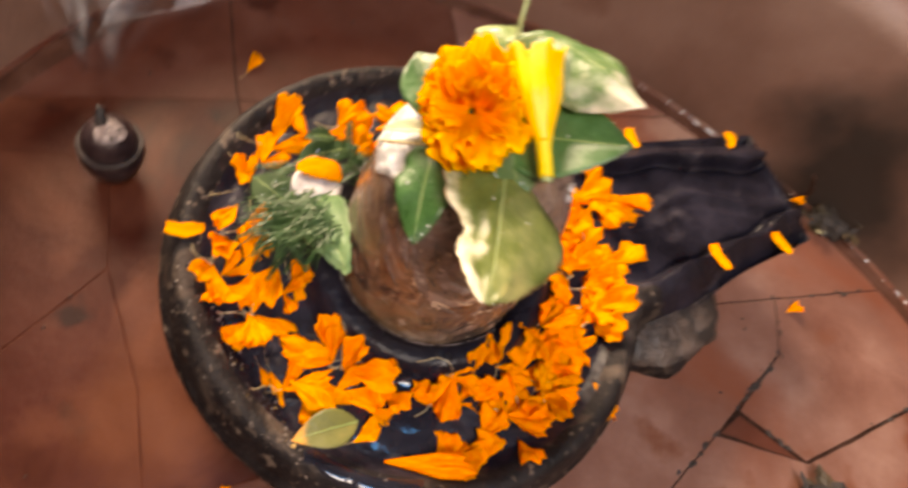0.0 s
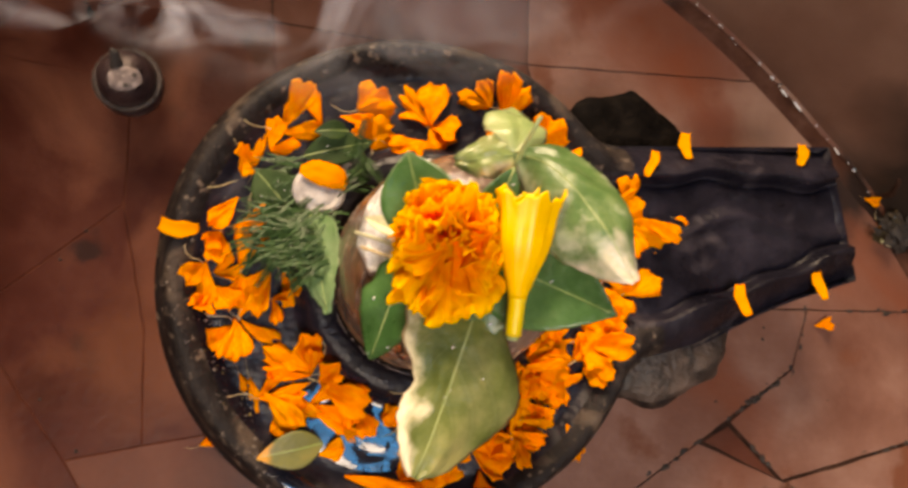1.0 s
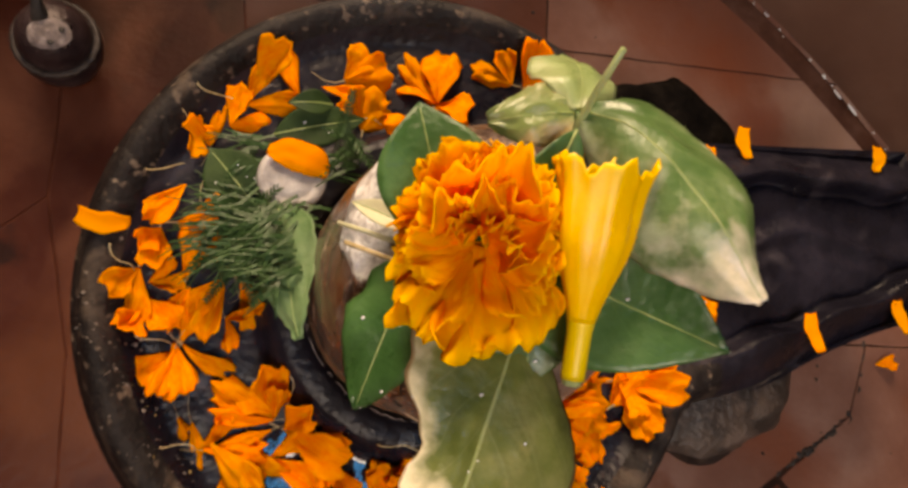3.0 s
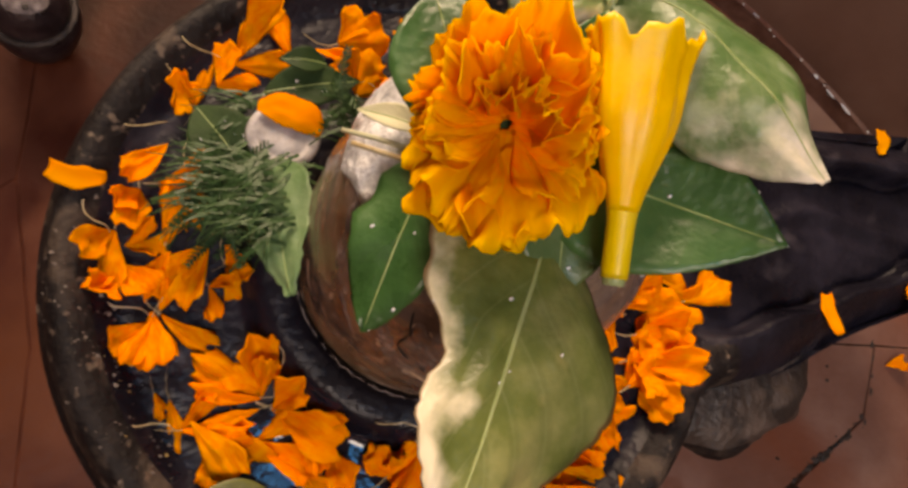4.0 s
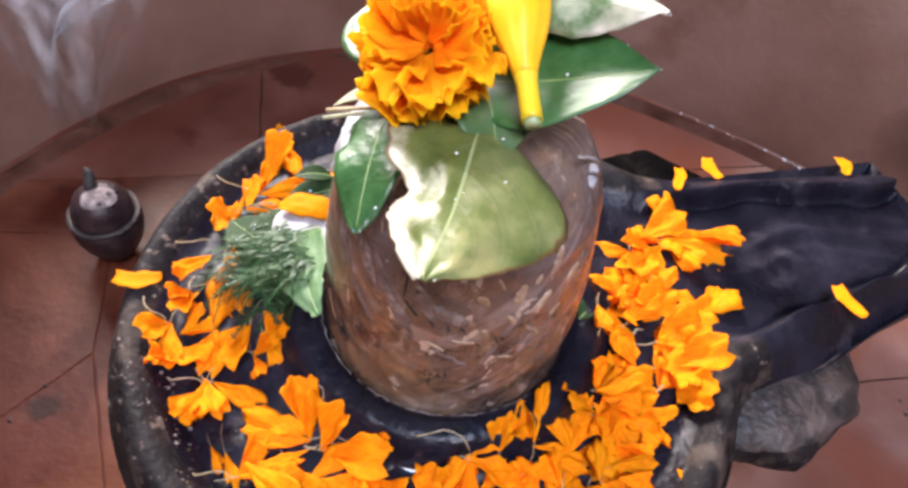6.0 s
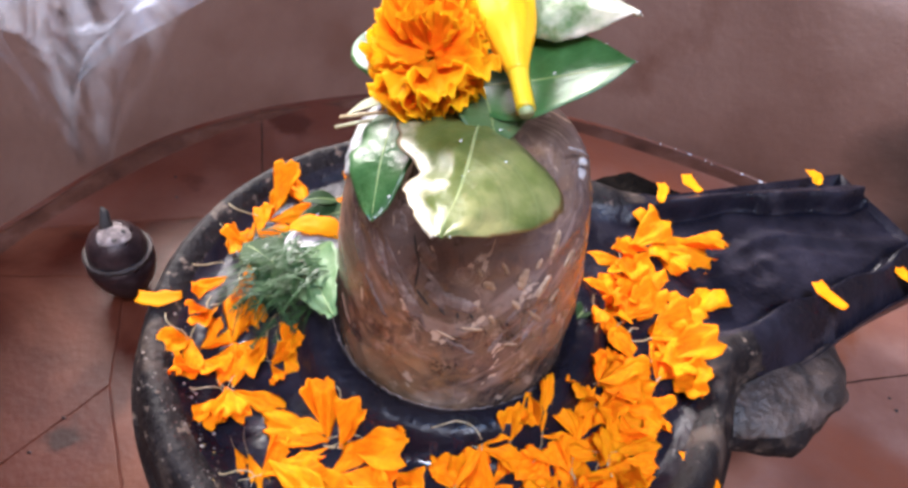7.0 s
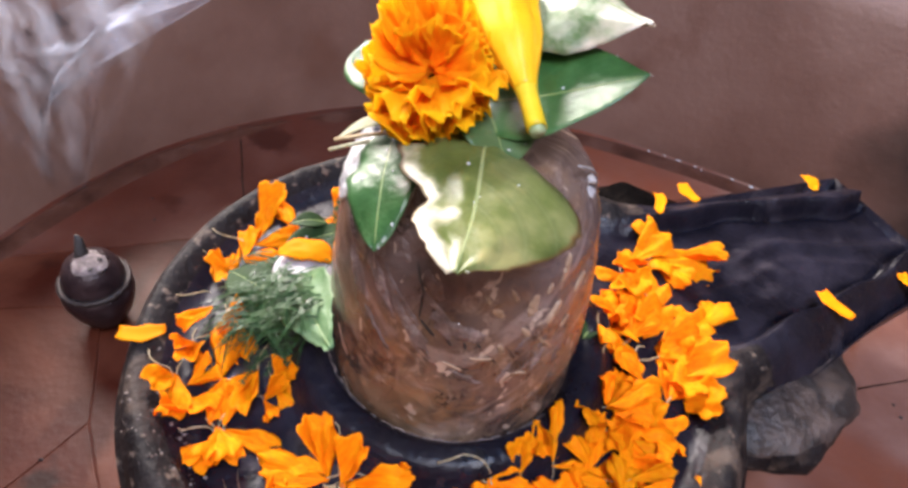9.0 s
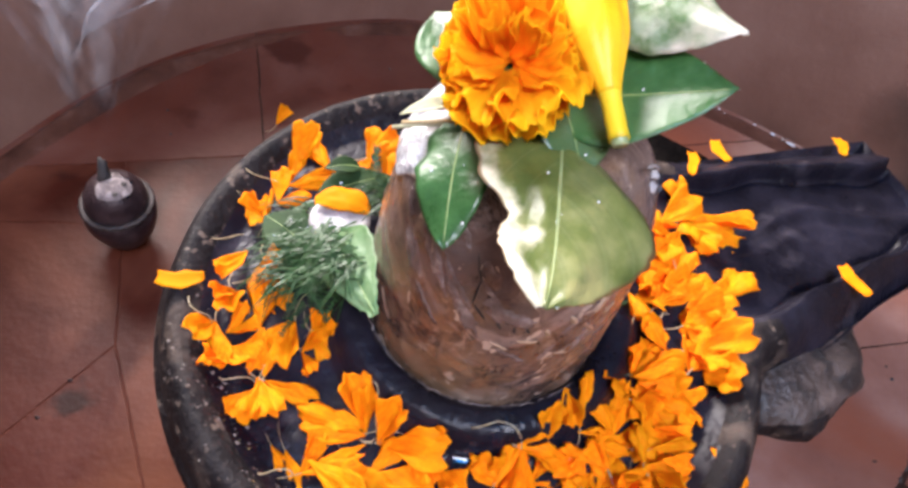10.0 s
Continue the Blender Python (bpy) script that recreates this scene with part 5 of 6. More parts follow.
# ---- feathery greenery in the channel ----
verts, faces = [], []
rng = random.Random(21)
for k in range(80):
    x, y = rng.uniform(0.034, 0.088), 0
    y = 0.276 + (x - 0.034) * 0.55 + rng.uniform(-0.012, 0.062)
    if math.hypot(x - C[0], y - C[1]) < 0.074:
        x -= 0.02
    if math.hypot(x - 0.052, y - 0.326) < 0.026:
        continue
    a, l = rng.uniform(0, 6.28), rng.uniform(0.018, 0.032)
    z = 0.122 + rng.random() * 0.026
    d, e = Vector((math.cos(a), math.sin(a), rng.uniform(-0.15, 0.25))), Vector((-math.sin(a), math.cos(a), 0))
    for i in range(11):
        p = Vector((x, y, z)) + d * (l * i / 11) + Vector((0, 0, -0.006 * (i / 11) ** 2))
        for sgn in (-1, 1):
            tipv = p + (e * sgn * 0.8 + d * 0.75).normalized() * (0.0062 * (1 - 0.55 * i / 11)) + Vector((0, 0, rng.uniform(-0.001, 0.003)))
            o = len(verts)
            verts += [p - d * 0.0006, p + d * 0.0006, (p + tipv) / 2 + d * 0.0009 + Vector((0, 0, 0.0008)), tipv, (p + tipv) / 2 - d * 0.0007]
            faces += [(o, o + 1, o + 2, o + 4), (o + 4, o + 2, o + 3)]
    o = len(verts)
    q = Vector((x, y, z)) + d * l
    verts += [Vector((x, y, z)) - e * 0.0007, Vector((x, y, z)) + e * 0.0007, q + e * 0.0003 - Vector((0, 0, 0.005)), q - e * 0.0003 - Vector((0, 0, 0.005))]
    faces += [(o, o + 1, o + 2, o + 3)]
for k in range(460):
    x, y = rng.uniform(0.02, 0.088), rng.uniform(0.27, 0.345)
    if math.hypot(x - C[0], y - C[1]) < 0.076:
        continue
    z = 0.134 + rng.random() * (0.014 if x < 0.05 else 0.024)
    if y > 0.304:
        z -= 0.02
    if math.hypot(x - 0.052, y - 0.33) < 0.02:
        continue
    a, l = radians(218 + rng.uniform(-38, 38)), rng.uniform(0.018, 0.036)
    d, e = Vector((math.cos(a), math.sin(a), rng.uniform(-0.35, 0.1))), Vector((-math.sin(a), math.cos(a), 0))
    bow = e * rng.uniform(-0.006, 0.006)
    o = len(verts)
    for i in range(6):
        s = i / 5
        p = Vector((x, y, z)) + d * (l * (s - 0.35)) + bow * (s * s) + Vector((0, 0, 0.005 * math.sin(math.pi * s)))
        w = 0.0009 * (1 - 0.75 * s)
        verts += [p - e * w, p + e * w + Vector((0, 0, 0.0004))]
    faces += [(o + 2 * i, o + 2 * i + 1, o + 2 * i + 3, o + 2 * i + 2) for i in range(5)]
for k in range(60):
    x = rng.uniform(0.046, 0.066)
    y, z = 0.292 - 1.0 * (x - 0.046) + rng.uniform(-0.012, 0.004), 0.158 + 0.4 * (x - 0.046) + rng.uniform(-0.004, 0.006)
    a, l = radians(228 + rng.uniform(-45, 45)), rng.uniform(0.014, 0.03)
    d, e = Vector((math.cos(a), math.sin(a), rng.uniform(-0.3, 0.15))), Vector((-math.sin(a), math.cos(a), 0))
    bow = e * rng.uniform(-0.006, 0.006)
    o = len(verts)
    for i in range(6):
        s = i / 5
        p = Vector((x, y, z)) + d * (l * (s - 0.4)) + bow * (s * s) + Vector((0, 0, 0.004 * math.sin(math.pi * s)))
        w = 0.001 * (1 - 0.75 * s)
        verts += [p - e * w, p + e * w + Vector((0, 0, 0.0004))]
    faces += [(o + 2 * i, o + 2 * i + 1, o + 2 * i + 3, o + 2 * i + 2) for i in range(5)]
me = bpy.data.meshes.new("feathery_greenery")
me.from_pydata([tuple(v) for v in verts], [], faces)
me.materials.append(FEATHER)
tagged(new("feathery_greenery", me), "dark green feathery sprigs heaped beside the stone", "greenery", kind="stuff")

# ---- white disc among the greenery ----
disc = part("white_disc", lathe([(0.0005, -0.002), (0.016, -0.0015), (0.018, 0.0), (0.0172, 0.002), (0.0135, 0.0032), (0.0128, 0.0026), (0.0118, 0.0036), (0.006, 0.0046), (0.0005, 0.005)], 40), SHELL)
disc.matrix_world = pose(0.0523, 0.3245, 0.135, -4, -3, 0)
tagged(disc, "small round white ridged disc half covered by a petal", "disc")
rows = shaped_rows([(-0.0165, 0, 0), (-0.006, 0.001, 0.0035), (0.006, 0.001, 0.0035), (0.0165, -0.001, -0.001)], left=[0.003, 0.0075, 0.0088, 0.0085, 0.0035], right=[0.003, 0.0068, 0.008, 0.007, 0.003], sag=(0.25, 0.35), wavy=0.0008, ragged=0.0006, seed=4.0, n=20, m=12)
ob = part("marigold_petal", thick(rows, 0.0004), PETAL)
ob.location = (0.0525, 0.333, 0.141)
tagged(ob, "loose orange marigold petal lying on the white disc", "petal", "fallen petals")

# ---- the incense holder ----
holder = empty("incense_holder", (-0.1125, 0.3745, 0.0))
holder.scale = (0.92, 0.92, 0.88)
tagged(holder, "small sooty bronze incense holder with scalloped cup on the floor", "incense holder")
part("bowl", lathe([(0.0005, 0.0), (0.009, 0.0), (0.0125, 0.004), (0.0175, 0.011), (0.0222, 0.02), (0.0255, 0.03), (0.0272, 0.039), (0.0268, 0.046), (0.0245, 0.05), (0.0005, 0.051)], 48), BRONZE, holder)
rim = [(0.021, 0.049), (0.0255, 0.0485), (0.0278, 0.0505), (0.0284, 0.053), (0.027, 0.0545), (0.0245, 0.0535), (0.021, 0.052)]
part("scalloped_rim", lathe([(0.95 * r, z) for r, z in rim], 144, wave=lambda a, k: 1 + (0.028 * abs(math.sin(12 * a)) if 0 < k < 6 else 0)), ASHEN, holder, "ash-grey scalloped rim")
part("dome", lathe([(0.0005, 0.05), (0.0232, 0.05), (0.0235, 0.056), (0.0222, 0.063), (0.0188, 0.0705), (0.0135, 0.0755), (0.0075, 0.0785), (0.0005, 0.0792)], 48), BRONZE, holder, "sooty pierced dome")


def dome_height(x, y):
    return 0.0796 - 0.00125 * ((x * x + y * y) / 0.0001) ** 1.18


rows = []
for i in range(9):
    row = []
    for k in range(36):
        a = 2 * math.pi * k / 36
        r = 0.0112 * (0.03 + 0.97 * i / 8) * (1 + 0.16 * math.sin(2 * a + 0.5) + 0.12 * noise.noise(Vector((2 * math.cos(a), 2 * math.sin(a), 4))))
        x, y = 0.0045 + r * math.cos(a), -0.0055 + r * math.sin(a)
        row.append((x, y, dome_height(x, y) + 0.0006 * (1 - (i / 8) ** 3)))
    rows.append(row)
part("ash_crust", sheet(rows, close=True), ASH, holder, "pale crust of ash on the dome")
# Black discs laid on the dome paint its two shaded holes.
for hx, hy in ((0.0075, -0.0105), (0.0105, -0.0005)):
    bm = lathe([(0.0005, 0.0), (0.0019, 0.0), (0.0019, 0.0008), (0.0005, 0.001)], 14)
    h = part("hole_disc", bm, SOOT, holder)
    h.location = (hx, hy, dome_height(hx, hy) + 0.0002)
bm = tube([(-0.004, 0.002, 0.074), (-0.0055, 0.0055, 0.081), (-0.007, 0.009, 0.0885), (-0.0075, 0.01, 0.092)], 0.0062, 0.0016, 14)
for v in bm.verts:
    v.co += 0.0012 * noise.noise_vector(v.co * 260)
part("incense_stub", bm, SOOT, holder, "burnt black incense cone")

# ---- drain and debris where the spout empties ----
rng = random.Random(33)
drain = empty("drain_outlet", (0.588, 0.555, 0.01))
drain.scale = (0.72, 0.72, 0.72)
drain.rotation_euler = (radians(78), 0, radians(316))
tagged(drain, "dark drain mouth with broken red lip at the wall's foot", "drain")
part("lip", lathe([(0.016, -0.02), (0.03, -0.02), (0.031, 0.004), (0.028, 0.009), (0.021, 0.009), (0.0175, 0.003), (0.016, -0.018)], 32, wave=lambda a, k: 1 + 0.06 * math.sin(3 * a + k) + 0.04 * math.sin(7 * a)), MORTAR, drain)
# Solid black disc paints the shade inside the drain.
part("throat", lathe([(0.0005, -0.004), (0.0195, -0.004), (0.0195, 0.002), (0.0005, 0.003)], 24), SOOT, drain, "black disc in place of the drain's shaded hollow")


def scraps(name, label, place, spread, count, pale):
    """A heap of crumpled dark leaf scraps on a low wet clump."""
    bm = bmesh.new()
    bmesh.ops.create_icosphere(bm, subdivisions=4, radius=1.0)
    for v in bm.verts:
        k = 1 + 0.55 * noise.fractal(v.co * 2.6 + Vector(place) * 9, 1.0, 2.0, 5)
        v.co = Vector((v.co.x * spread[0] * 0.75 * k, v.co.y * spread[1] * 0.75 * k, v.co.z * 0.008 * k))
    heap = part(name, bm, SOOT)
    heap.location = place
    tagged(heap, label, "debris")
    for k in range(count):
        a, r = rng.random() * 6.28, math.sqrt(rng.random())
        x, y = spread[0] * r * math.cos(a), spread[1] * r * math.sin(a)
        h = rng.random() * 6.28
        l = rng.uniform(0.012, 0.024)
        leaf_part("scrap", CREAM if k < pale else (WITHERED if k % 2 else SOOT), heap, base=(x, y, 0.006), tip=(x + l * math.cos(h), y + l * math.sin(h), 0.006 + rng.uniform(-0.003, 0.008)),
                  width=l * rng.uniform(0.3, 0.6), droop=rng.uniform(-0.2, 0.2), fold=rng.uniform(-0.6, 0.6), wavy=0.05, seed=90 + k, n=8, m=6)


WITHERED = leaf_material("withered_leaf", [(0.02, 0.016, 0.008), (0.05, 0.034, 0.016), (0.1, 0.06, 0.028)], (0.1, 0.07, 0.03), rough=(0.35, 0.6))
scraps("leaf_debris", "dark wet heap of rotting leaf scraps beside the drain", (0.622, 0.507, 0.006), (0.03, 0.024), 16, 1)
scraps("leaf_debris", "dark leaf scraps and ash on the tiles", (0.563, 0.199, 0.003), (0.032, 0.014), 16, 0)
cup = part("clay_cup", lathe([(0.0005, 0.0), (0.017, 0.0), (0.021, 0.006), (0.024, 0.016), (0.0245, 0.02), (0.0225, 0.0205), (0.0205, 0.015), (0.014, 0.008), (0.0005, 0.007)], 40), ASH)
cup.location = (0.578, 0.168, 0.0)
tagged(cup, "small pale clay cup among leaf scraps on the floor", "cup")
strew([(578, 530, -10, 14, 10), (600, 512, -40, 16, 11)], "in the wet debris by the drain")

# ---- pale beads that paint the glints along the wet crack ----
bead = None
rng = random.Random(8)
for k in range(30):
    a = radians(18 + 50 * (k + rng.random()) / 26)
    r = pit_edge(a) + 0.004 + rng.uniform(-0.002, 0.002)
    s = rng.uniform(0.0007, 0.0017)
    if bead is None:
        bm = bmesh.new()
        bmesh.ops.create_icosphere(bm, subdivisions=2, radius=1.0)
        ob = part("water_bead", bm, GLINT)
        bead = ob.data
    else:
        ob = new("water_bead", bead)
    ob.matrix_basis = pose(PIT[0] + r * math.cos(a), PIT[1] + r * math.sin(a), 0.002, 0, 0, math.degrees(a) + 90) @ Matrix.Diagonal((s * rng.choice((1, 1.3, 1.8, 4.5)), s, s * 0.7, 1))
    tagged(ob, "tiny pale bead standing in for a wet glint on the fillet", "water bead", "water beads")

# ---- incense smoke ----
SMOKE = bpy.data.materials.new("thin_smoke")
SMOKE.use_nodes = True
n, link = SMOKE.node_tree.nodes, SMOKE.node_tree.links.new
uv, split = n.new("ShaderNodeUVMap"), n.new("ShaderNodeSeparateXYZ")
link(uv.outputs[0], split.inputs[0])


def smoke_math(op, a, b):
    k = n.new("ShaderNodeMath")
    k.operation = op
    for slot, v in ((0, a), (1, b)):
        if isinstance(v, (int, float)):
            k.inputs[slot].default_value = v
        else:
            link(v, k.inputs[slot])
    return k.outputs[0]


centred = smoke_math("MULTIPLY", smoke_math("SUBTRACT", split.outputs[1], 0.5), 2.0)
across = smoke_math("POWER", smoke_math("MAXIMUM", smoke_math("SUBTRACT", 1.0, smoke_math("MULTIPLY", centred, centred)), 0.0), 3.0)
rise = smoke_math("MINIMUM", smoke_math("MAXIMUM", smoke_math("MULTIPLY", split.outputs[0], 1.9), 0.0), 1.0)
ends = smoke_math("MULTIPLY", smoke_math("SUBTRACT", 1.0, split.outputs[0]), smoke_math("MULTIPLY", rise, smoke_math("POWER", rise, 0.6)))
wisps = n.new("ShaderNodeTexNoise")
wisps.inputs["Scale"].default_value, wisps.inputs["Detail"].default_value = 22.0, 3.0
wisps.inputs["Distortion"].default_value = 1.2
coord, mapping = n.new("ShaderNodeTexCoord"), n.new("ShaderNodeMapping")
mapping.inputs["Scale"].default_value = (1.0, 1.0, 0.3)
link(coord.outputs["Object"], mapping.inputs[0])
link(mapping.outputs[0], wisps.inputs["Vector"])
cut = n.new("ShaderNodeMapRange")
cut.inputs[1].default_value, cut.inputs[2].default_value = 0.4, 0.75
link(wisps.outputs["Fac"], cut.inputs[0])
alpha = smoke_math("MULTIPLY", smoke_math("MULTIPLY", across, ends), smoke_math("MULTIPLY", cut.outputs[0], 0.95))
front, back, both, clear, veil = (n.new("ShaderNode" + k) for k in ("BsdfDiffuse", "BsdfTranslucent", "MixShader", "BsdfTransparent", "MixShader"))
front.inputs[0].default_value = back.inputs[0].default_value = (0.72, 0.8, 0.98, 1)
link(front.outputs[0], both.inputs[1])
link(back.outputs[0], both.inputs[2])
link(alpha, veil.inputs[0])
link(clear.outputs[0], veil.inputs[1])
link(both.outputs[0], veil.inputs[2])
n.remove(n["Principled BSDF"])
link(veil.outputs[0], n["Material Output"].inputs[0])
smoke = empty("incense_smoke", (-0.12, 0.3845, 0.09))
tagged(smoke, "thin grey-white wisps of smoke rising from the incense holder", "smoke", kind="stuff")
rng = random.Random(3)
for k in range(11):
    p1, p2, lean, swing = rng.random() * 6.3, rng.random() * 6.3, (-0.14, 0.02, 0.1, 0.18, -0.06, 0.19, -0.02, 0.24, -0.09, 0.06, -0.05)[k], rng.uniform(0.025, 0.06)
    rows, m = [], 8
    for i in range(61):
        s = 0.08 + 0.92 * i / 60
        c = Vector((lean * s ** 1.6 + swing * s * math.sin(9 * s + p1), 0.1 * (k % 3 - 1) * s * s + 0.05 * s * s + swing * s * math.cos(7 * s + p2), 0.3 * s)) + Vector((0.006 * math.cos(2.4 * k), 0.006 * math.sin(2.4 * k), 0))
        w = 0.0022 + (0.03 + 0.011 * k if k < 9 else 0.017) * s ** 1.3
        a = p2 + 4.5 * s
        e = Vector((math.cos(a), math.sin(a), 0.25 * math.sin(6 * s + p1)))
        rows.append([c + e * (w * (2 * j / m - 1)) + Vector((0, 0, 0.15 * w * math.sin(j * 1.7))) for j in range(m + 1)])
    bm = sheet(rows)
    layer = bm.loops.layers.uv.new("UVMap")
    bm.verts.index_update()
    for f in bm.faces:
        for l in f.loops:
            l[layer].uv = ((l.vert.index // (m + 1)) / 60, (l.vert.index % (m + 1)) / m)
    part("wisp", bm, SMOKE, smoke)

# ---- crumbs scattered on the floor and the rim ----
verts, faces = [], []
rng = random.Random(17)
for k in range(70):
    a, r = rng.random() * 6.28, 0.2 + 0.3 * rng.random()
    x, y = C[0] + r * math.cos(a), C[1] + r * math.sin(a)
    if ground_height(x, y) > 0.01:
        continue
    o, t, q = len(verts), rng.uniform(0.0008, 0.0022), rng.random() * 6.28
    for i in range(5):
        b = q + 6.283 * i / 5
        verts.append((x + t * rng.uniform(0.6, 1.6) * math.cos(b), y + t * rng.uniform(0.5, 1.1) * math.sin(b), 0.0004))
    verts.append((x, y, 0.0004 + t))
    faces += [(o + i, o + (i + 1) % 5, o + 5) for i in range(5)]
me = bpy.data.meshes.new("dark_crumbs")
me.from_pydata(verts, [], faces)
me.materials.append(SOOT)
tagged(new("dark_crumbs", me), "tiny dark crumbs scattered over the tiles", "crumbs", kind="stuff")

for mat, label, count, big in ((GRIT, "pale grains of ash and grit strewn on the stone rim", 260, 0.0009), (TURMERIC, "yellowish grains of dry paste on the stone rim", 50, 0.0012)):
    verts, faces = [], []
    for k in range(count):
        a = radians(rng.gauss(227, 20) if k % 4 else rng.gauss(200, 30))
        r = rng.triangular(0.138, 0.18, 0.166)
        x, y = C[0] + r * math.cos(a), C[1] + r * math.sin(a)
        if noise.noise(Vector((x * 70, y * 70, 3.0))) < (-0.12 if mat is GRIT else 0.12):
            continue
        z = base_height(x, y)
        o, t, q = len(verts), 0.0003 + big * rng.random() ** 3, rng.random() * 6.28
        for i in range(6):
            h = q + 6.283 * i / 6
            verts.append((x + t * rng.uniform(0.6, 1.8) * math.cos(h), y + t * rng.uniform(0.6, 1.3) * math.sin(h), z + 0.0002))
        verts.append((x, y, z + 0.0002 + 0.35 * t))
        faces += [(o + i, o + (i + 1) % 6, o + 6) for i in range(6)]
    me = bpy.data.meshes.new("grains")
    me.from_pydata(verts, [], faces)
    me.materials.append(mat)
    tagged(new("grains", me), label, "grit", kind="stuff")

# ---- unseen walls and ceiling added round the pit to shape the light ----


def box(name, lo, hi, mat, label, category):
    bm = bmesh.new()
    bmesh.ops.create_cube(bm, size=1)
    for v in bm.verts:
        v.co = Vector([(a + b) / 2 + c * (b - a) for a, b, c in zip(lo, hi, v.co)])
    return tagged(part(name, bm, mat), label, category, kind="structure")


PLAIN = "plain unseen wall added to limit fill light"
box("wall_north", (-1.7, 2.0, 0.15), (-1.35, 2.12, 2.5), WALL, PLAIN + " beside the window opening", "wall")
box("wall_north", (-0.35, 2.0, 0.15), (1.9, 2.12, 2.5), WALL, PLAIN + " beside the window opening", "wall")
box("wall_north", (-1.35, 2.0, 0.15), (-0.35, 2.12, 0.8), WALL, PLAIN + " below the window opening", "wall")
box("wall_north", (-1.35, 2.0, 1.85), (-0.35, 2.12, 2.5), WALL, PLAIN + " over the window opening", "wall")
box("wall_south", (-1.7, -1.52, 0.15), (1.9, -1.4, 2.5), WALL, PLAIN, "wall")
box("wall_east", (1.9, -1.52, 0.15), (2.02, 2.12, 2.5), WALL, PLAIN, "wall")
box("wall_west", (-1.82, -1.52, 0.15), (-1.7, 2.12, 2.5), WALL, PLAIN, "wall")
ROOF = "unseen dark ceiling slab added to shape the light, with openings to the sky"
box("ceiling", (-1.82, -1.52, 2.5), (-0.14, 2.12, 2.6), WALL, ROOF, "ceiling")
box("ceiling", (0.84, -1.52, 2.5), (2.02, 2.12, 2.6), WALL, ROOF, "ceiling")
box("ceiling", (-0.14, -1.52, 2.5), (0.84, -1.34, 2.6), WALL, ROOF, "ceiling")
box("ceiling", (-0.14, -0.52, 2.5), (0.84, -0.42, 2.6), WALL, ROOF, "ceiling")
box("ceiling", (-0.14, -0.42, 2.5), (0.2, 0.12, 2.6), WALL, ROOF, "ceiling")
box("ceiling", (0.65, -0.42, 2.5), (0.84, 0.12, 2.6), WALL, ROOF, "ceiling")
box("ceiling", (-0.14, 0.12, 2.5), (0.84, 2.12, 2.6), WALL, ROOF, "ceiling")

# ---- floor with its tiles ----
rows = []
for i in range(71):
    row = []
    for j in range(240):
        a = 2 * math.pi * j / 240
        r = (0.004 + 0.996 * i / 70) * (pit_edge(a) + 0.03)
        x, y = PIT[0] + r * math.cos(a), PIT[1] + r * math.sin(a)
        row.append((x, y, -0.0005 + 0.0004 * max(-1.0, min(1.0, 2 * noise.fractal(Vector((x * 22, y * 22, 6)), 1.0, 2.0, 3)))))
    rows.append(row)
bed = sheet(rows, close=True)
bed_ob = part("floor", bed, MORTAR)
bed_ob.data.materials.append(PACKED)
for p in bed_ob.data.polygons:
    if p.center.x + 0.4 * p.center.y < 0.16 + 0.06 * noise.noise(p.center * 9):
        p.material_index = 1
floor = tagged(bed_ob, "sunken floor of worn terracotta tiles with dirty joints", "floor", kind="structure")


def on_tiles(a, b):
    return (0.96 * a - 0.28 * b, 0.28 * a + 0.96 * b)


def tile(corners, mat=TILE):
    """A worn floor tile: its edges wander a little and are rounded off into the joint."""
    line = []
    for (x0, y0), (x1, y1) in zip(corners, corners[1:] + corners[:1]):
        k = max(1, int(math.hypot(x1 - x0, y1 - y0) / 0.012))
        line += [(x0 + (x1 - x0) * i / k, y0 + (y1 - y0) * i / k) for i in range(k)]
    wander = [Vector((x + 0.0011 * noise.noise(Vector((x * 60, y * 60, 1))), y + 0.0011 * noise.noise(Vector((x * 60, y * 60, 9))), 0)) for x, y in line]
    bm = bmesh.new()
    f = bm.faces.new([bm.verts.new(p) for p in wander])
    bm.normal_update()
    if f.normal.z < 0:
        f.normal_flip()
    bmesh.ops.inset_region(bm, faces=[f], thickness=0.0004, use_even_offset=True, use_boundary=True)
    bmesh.ops.delete(bm, geom=[g for g in bm.faces if g is not f], context="FACES")
    bmesh.ops.inset_region(bm, faces=[f], thickness=0.0005, use_even_offset=True, use_boundary=True)
    keep = set(f.verts)
    for v in bm.verts:
        v.co.z = 0.0 if v in keep else -0.001
    ob = part("tile", bm, mat, floor)
    for p in ob.data.polygons:
        p.use_smooth = False


T = on_tiles
bend, split, low, out = (0.538, 0.336), (0.456, 0.24), (0.29, 0.045), (0.9, 0.19)
c1, c2, c3, c4, mid = (-0.38, 0.348), (-0.066, 0.085), (0.1, -0.07), (0.5, -0.44), (0.1, 0.166)
h0, p0, p1, p2, p3, p4, d1 = (-0.5, 0.33), T(-0.011, 0.47), (-0.122, 0.386), (-0.093, 0.287), (-0.044, 0.196), (-0.015, 0.11), (-0.168, 0.17)
tee, far = (0.397, 0.176), (0.62, 0.02)
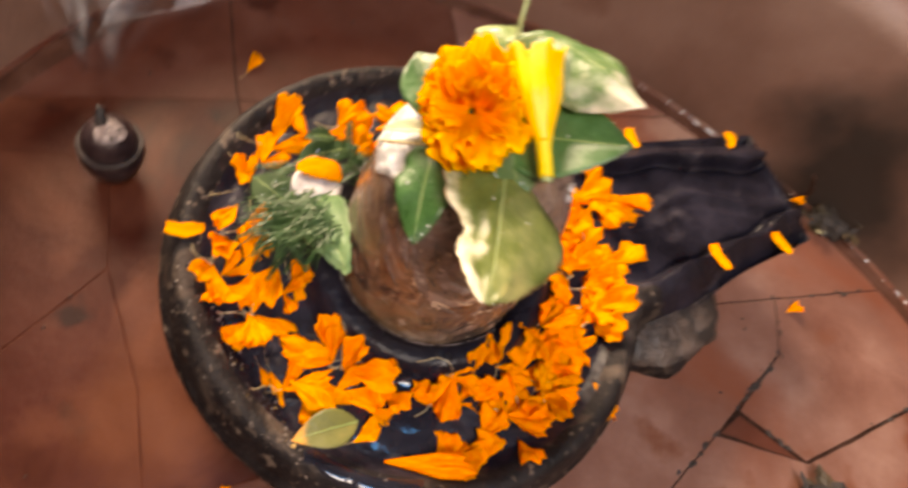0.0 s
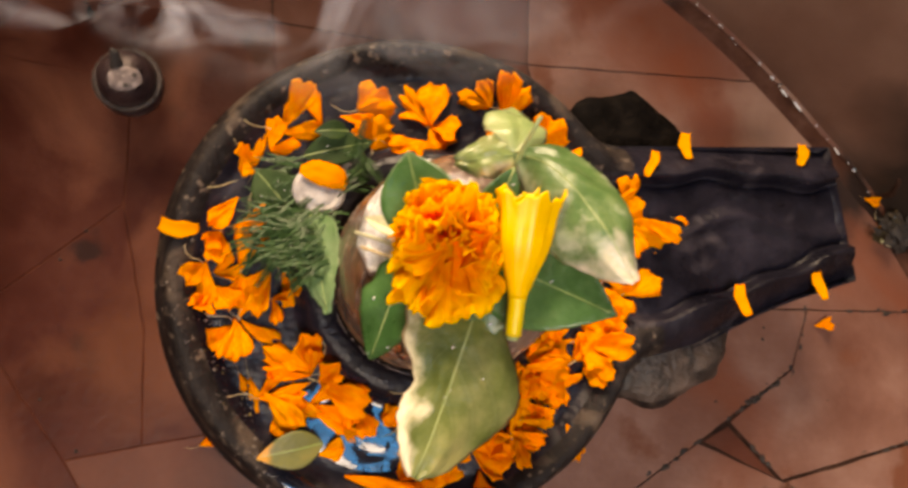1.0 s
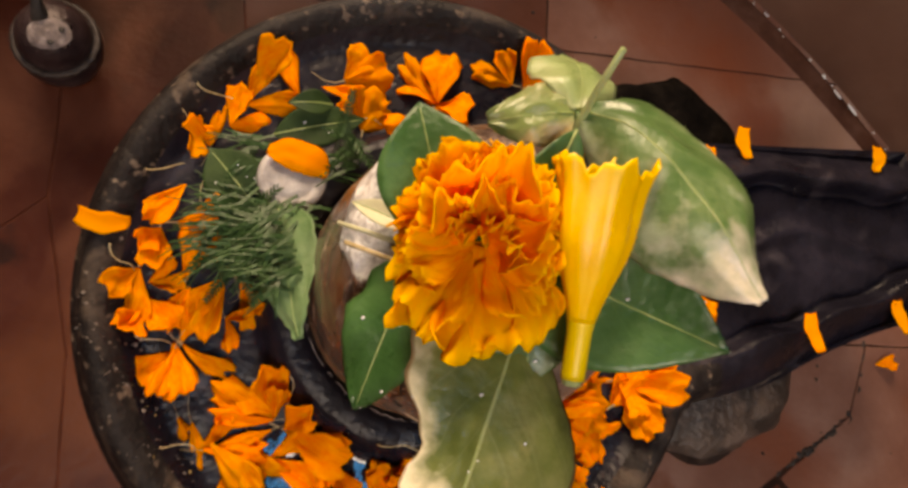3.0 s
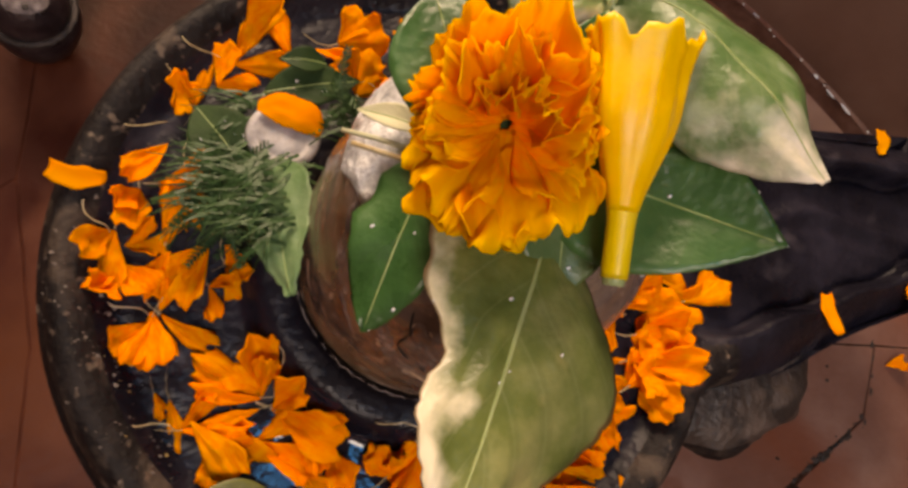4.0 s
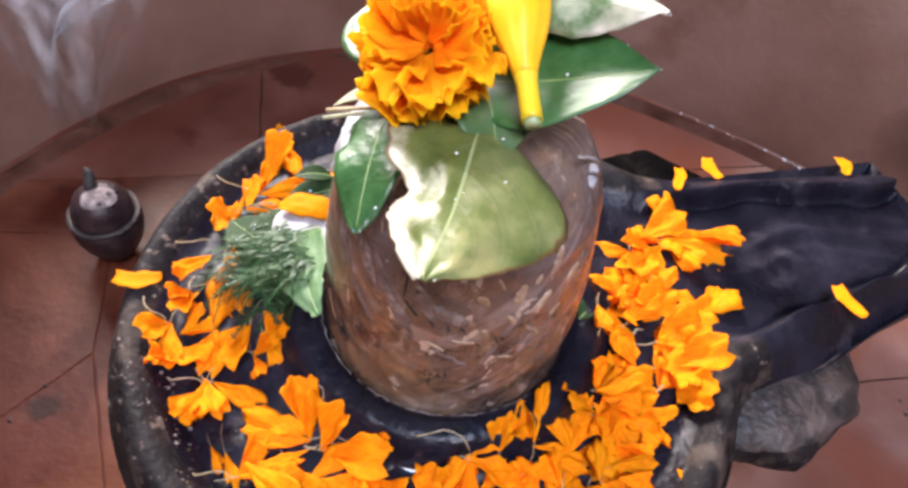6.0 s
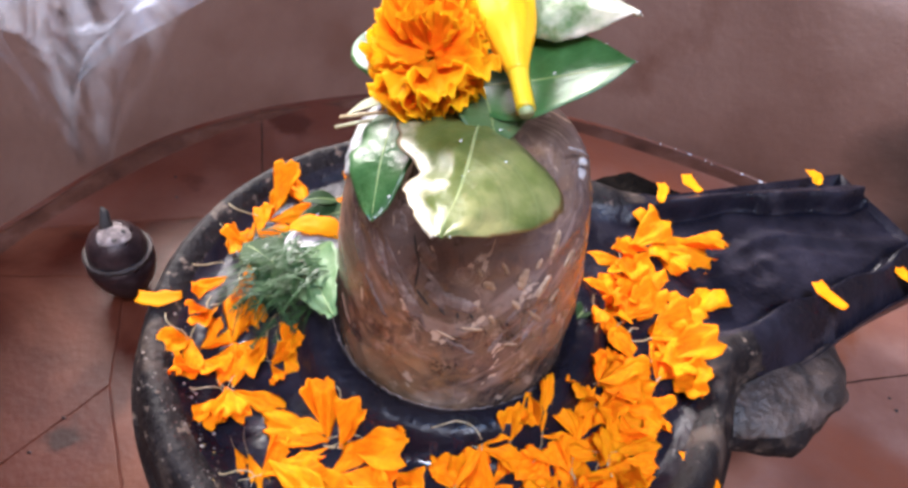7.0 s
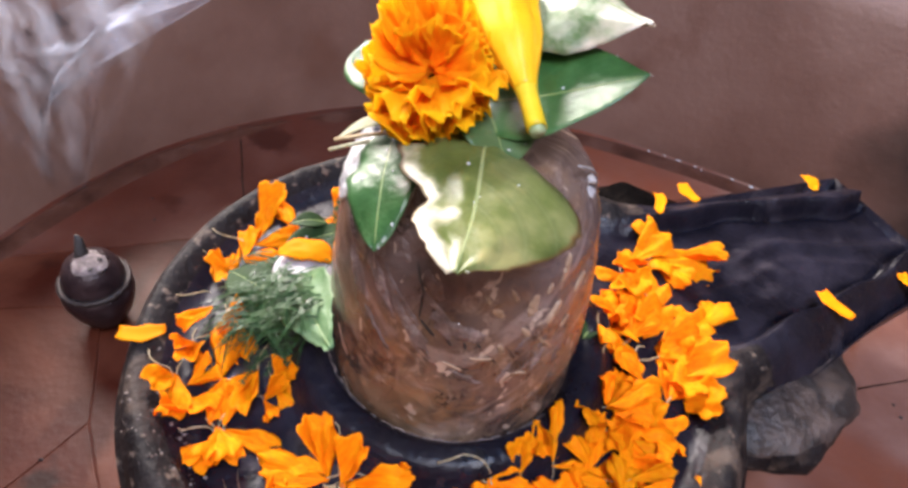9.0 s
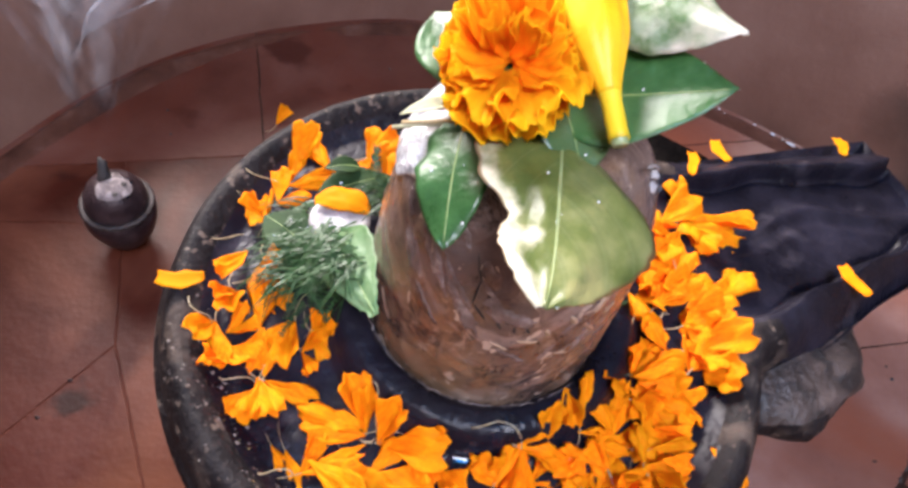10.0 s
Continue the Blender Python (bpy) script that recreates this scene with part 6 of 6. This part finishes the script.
tile([T(-0.45, 0.47), T(0.1, 0.47), T(0.1, 0.9), T(-0.45, 0.9)], BROWN_TILE)
tile([T(0.1, 0.47), T(0.335, 0.455), T(0.345, 0.9), T(0.1, 0.9)], BROWN_TILE)
tile([T(0.335, 0.455), T(0.9, 0.47), T(0.9, 0.9), T(0.345, 0.9)])
tile([T(-0.45, 0.47), h0, p1, p0], RED_TILE)
tile([h0, c1, d1, p2, p1], RED_TILE)
tile([d1, c2, p4, p3, p2], RED_TILE)
tile([p0, p1, p2, p3, p4, mid, T(0.1, 0.47)], RED_TILE)
tile([mid, T(0.16, 0.23), T(0.39, 0.23), T(0.335, 0.455), T(0.1, 0.47)], BROWN_TILE)
tile([T(0.39, 0.23), T(1.1, 0.23), T(1.1, 0.47), T(0.9, 0.47), T(0.335, 0.455)])
tile([mid, p4, c2, c3, (0.125, 0.165)], BROWN_TILE)
tile([mid, (0.125, 0.165), c3, low, tee, split, bend, T(0.63, 0.23), T(0.39, 0.23), T(0.16, 0.23)])
tile([(0.484, 0.268), (0.552, 0.23), (0.79, 0.36), T(1.1, 0.23), T(0.63, 0.23), bend])
tile([(0.46, 0.2425), (0.4835, 0.264), (0.549, 0.2285)], BROWN_TILE)
tile([(0.552, 0.227), out, (0.9, 0.42), (0.79, 0.357)])
tile([split, tee, far, (0.95, -0.1), out])
tile([tee, low, c3, c4, (0.95, -0.5), (0.95, -0.1), far])
tile([c1, (-0.6, -0.5), c4, c3, c2, d1], RED_TILE)

# ---- dirt caught in the joints ----
verts, faces = [], []
rng = random.Random(61)
for (x0, y0), (x1, y1), count in ((split, bend, 46), (tee, split, 14), ((0.484, 0.268), (0.552, 0.23), 14), ((0.63, 0.272), (0.7, 0.312), 16), (T(0.66, 0.23), T(0.78, 0.23), 16), (bend, T(0.63, 0.23), 5)):
    for k in range(count):
        s = min(1.0, 0.62 + rng.gauss(0, 0.24) + 0.02 * (k % 3))
        x, y = x0 + (x1 - x0) * s + rng.gauss(0, 0.0016), y0 + (y1 - y0) * s + rng.gauss(0, 0.0016)
        turn, q, t = math.atan2(y1 - y0, x1 - x0), rng.random() * 6.28, 0.0008 + 0.0026 * rng.random() ** 2
        o = len(verts)
        for i in range(9):
            h = q + 6.283 * i / 9
            u, w = t * rng.uniform(0.9, 2.4) * math.cos(h), t * rng.uniform(0.5, 1.2) * math.sin(h)
            verts.append((x + u * math.cos(turn) - w * math.sin(turn), y + u * math.sin(turn) + w * math.cos(turn), -0.0002))
        verts.append((x, y, 0.0002 + 0.35 * t))
        faces += [(o + i, o + (i + 1) % 9, o + 9) for i in range(9)]
me = bpy.data.meshes.new("joint_dirt")
me.from_pydata(verts, [], faces)
me.materials.append(SOOT)
tagged(new("joint_dirt", me), "dark crumbly dirt caught in the tile joints", "dirt", kind="stuff")
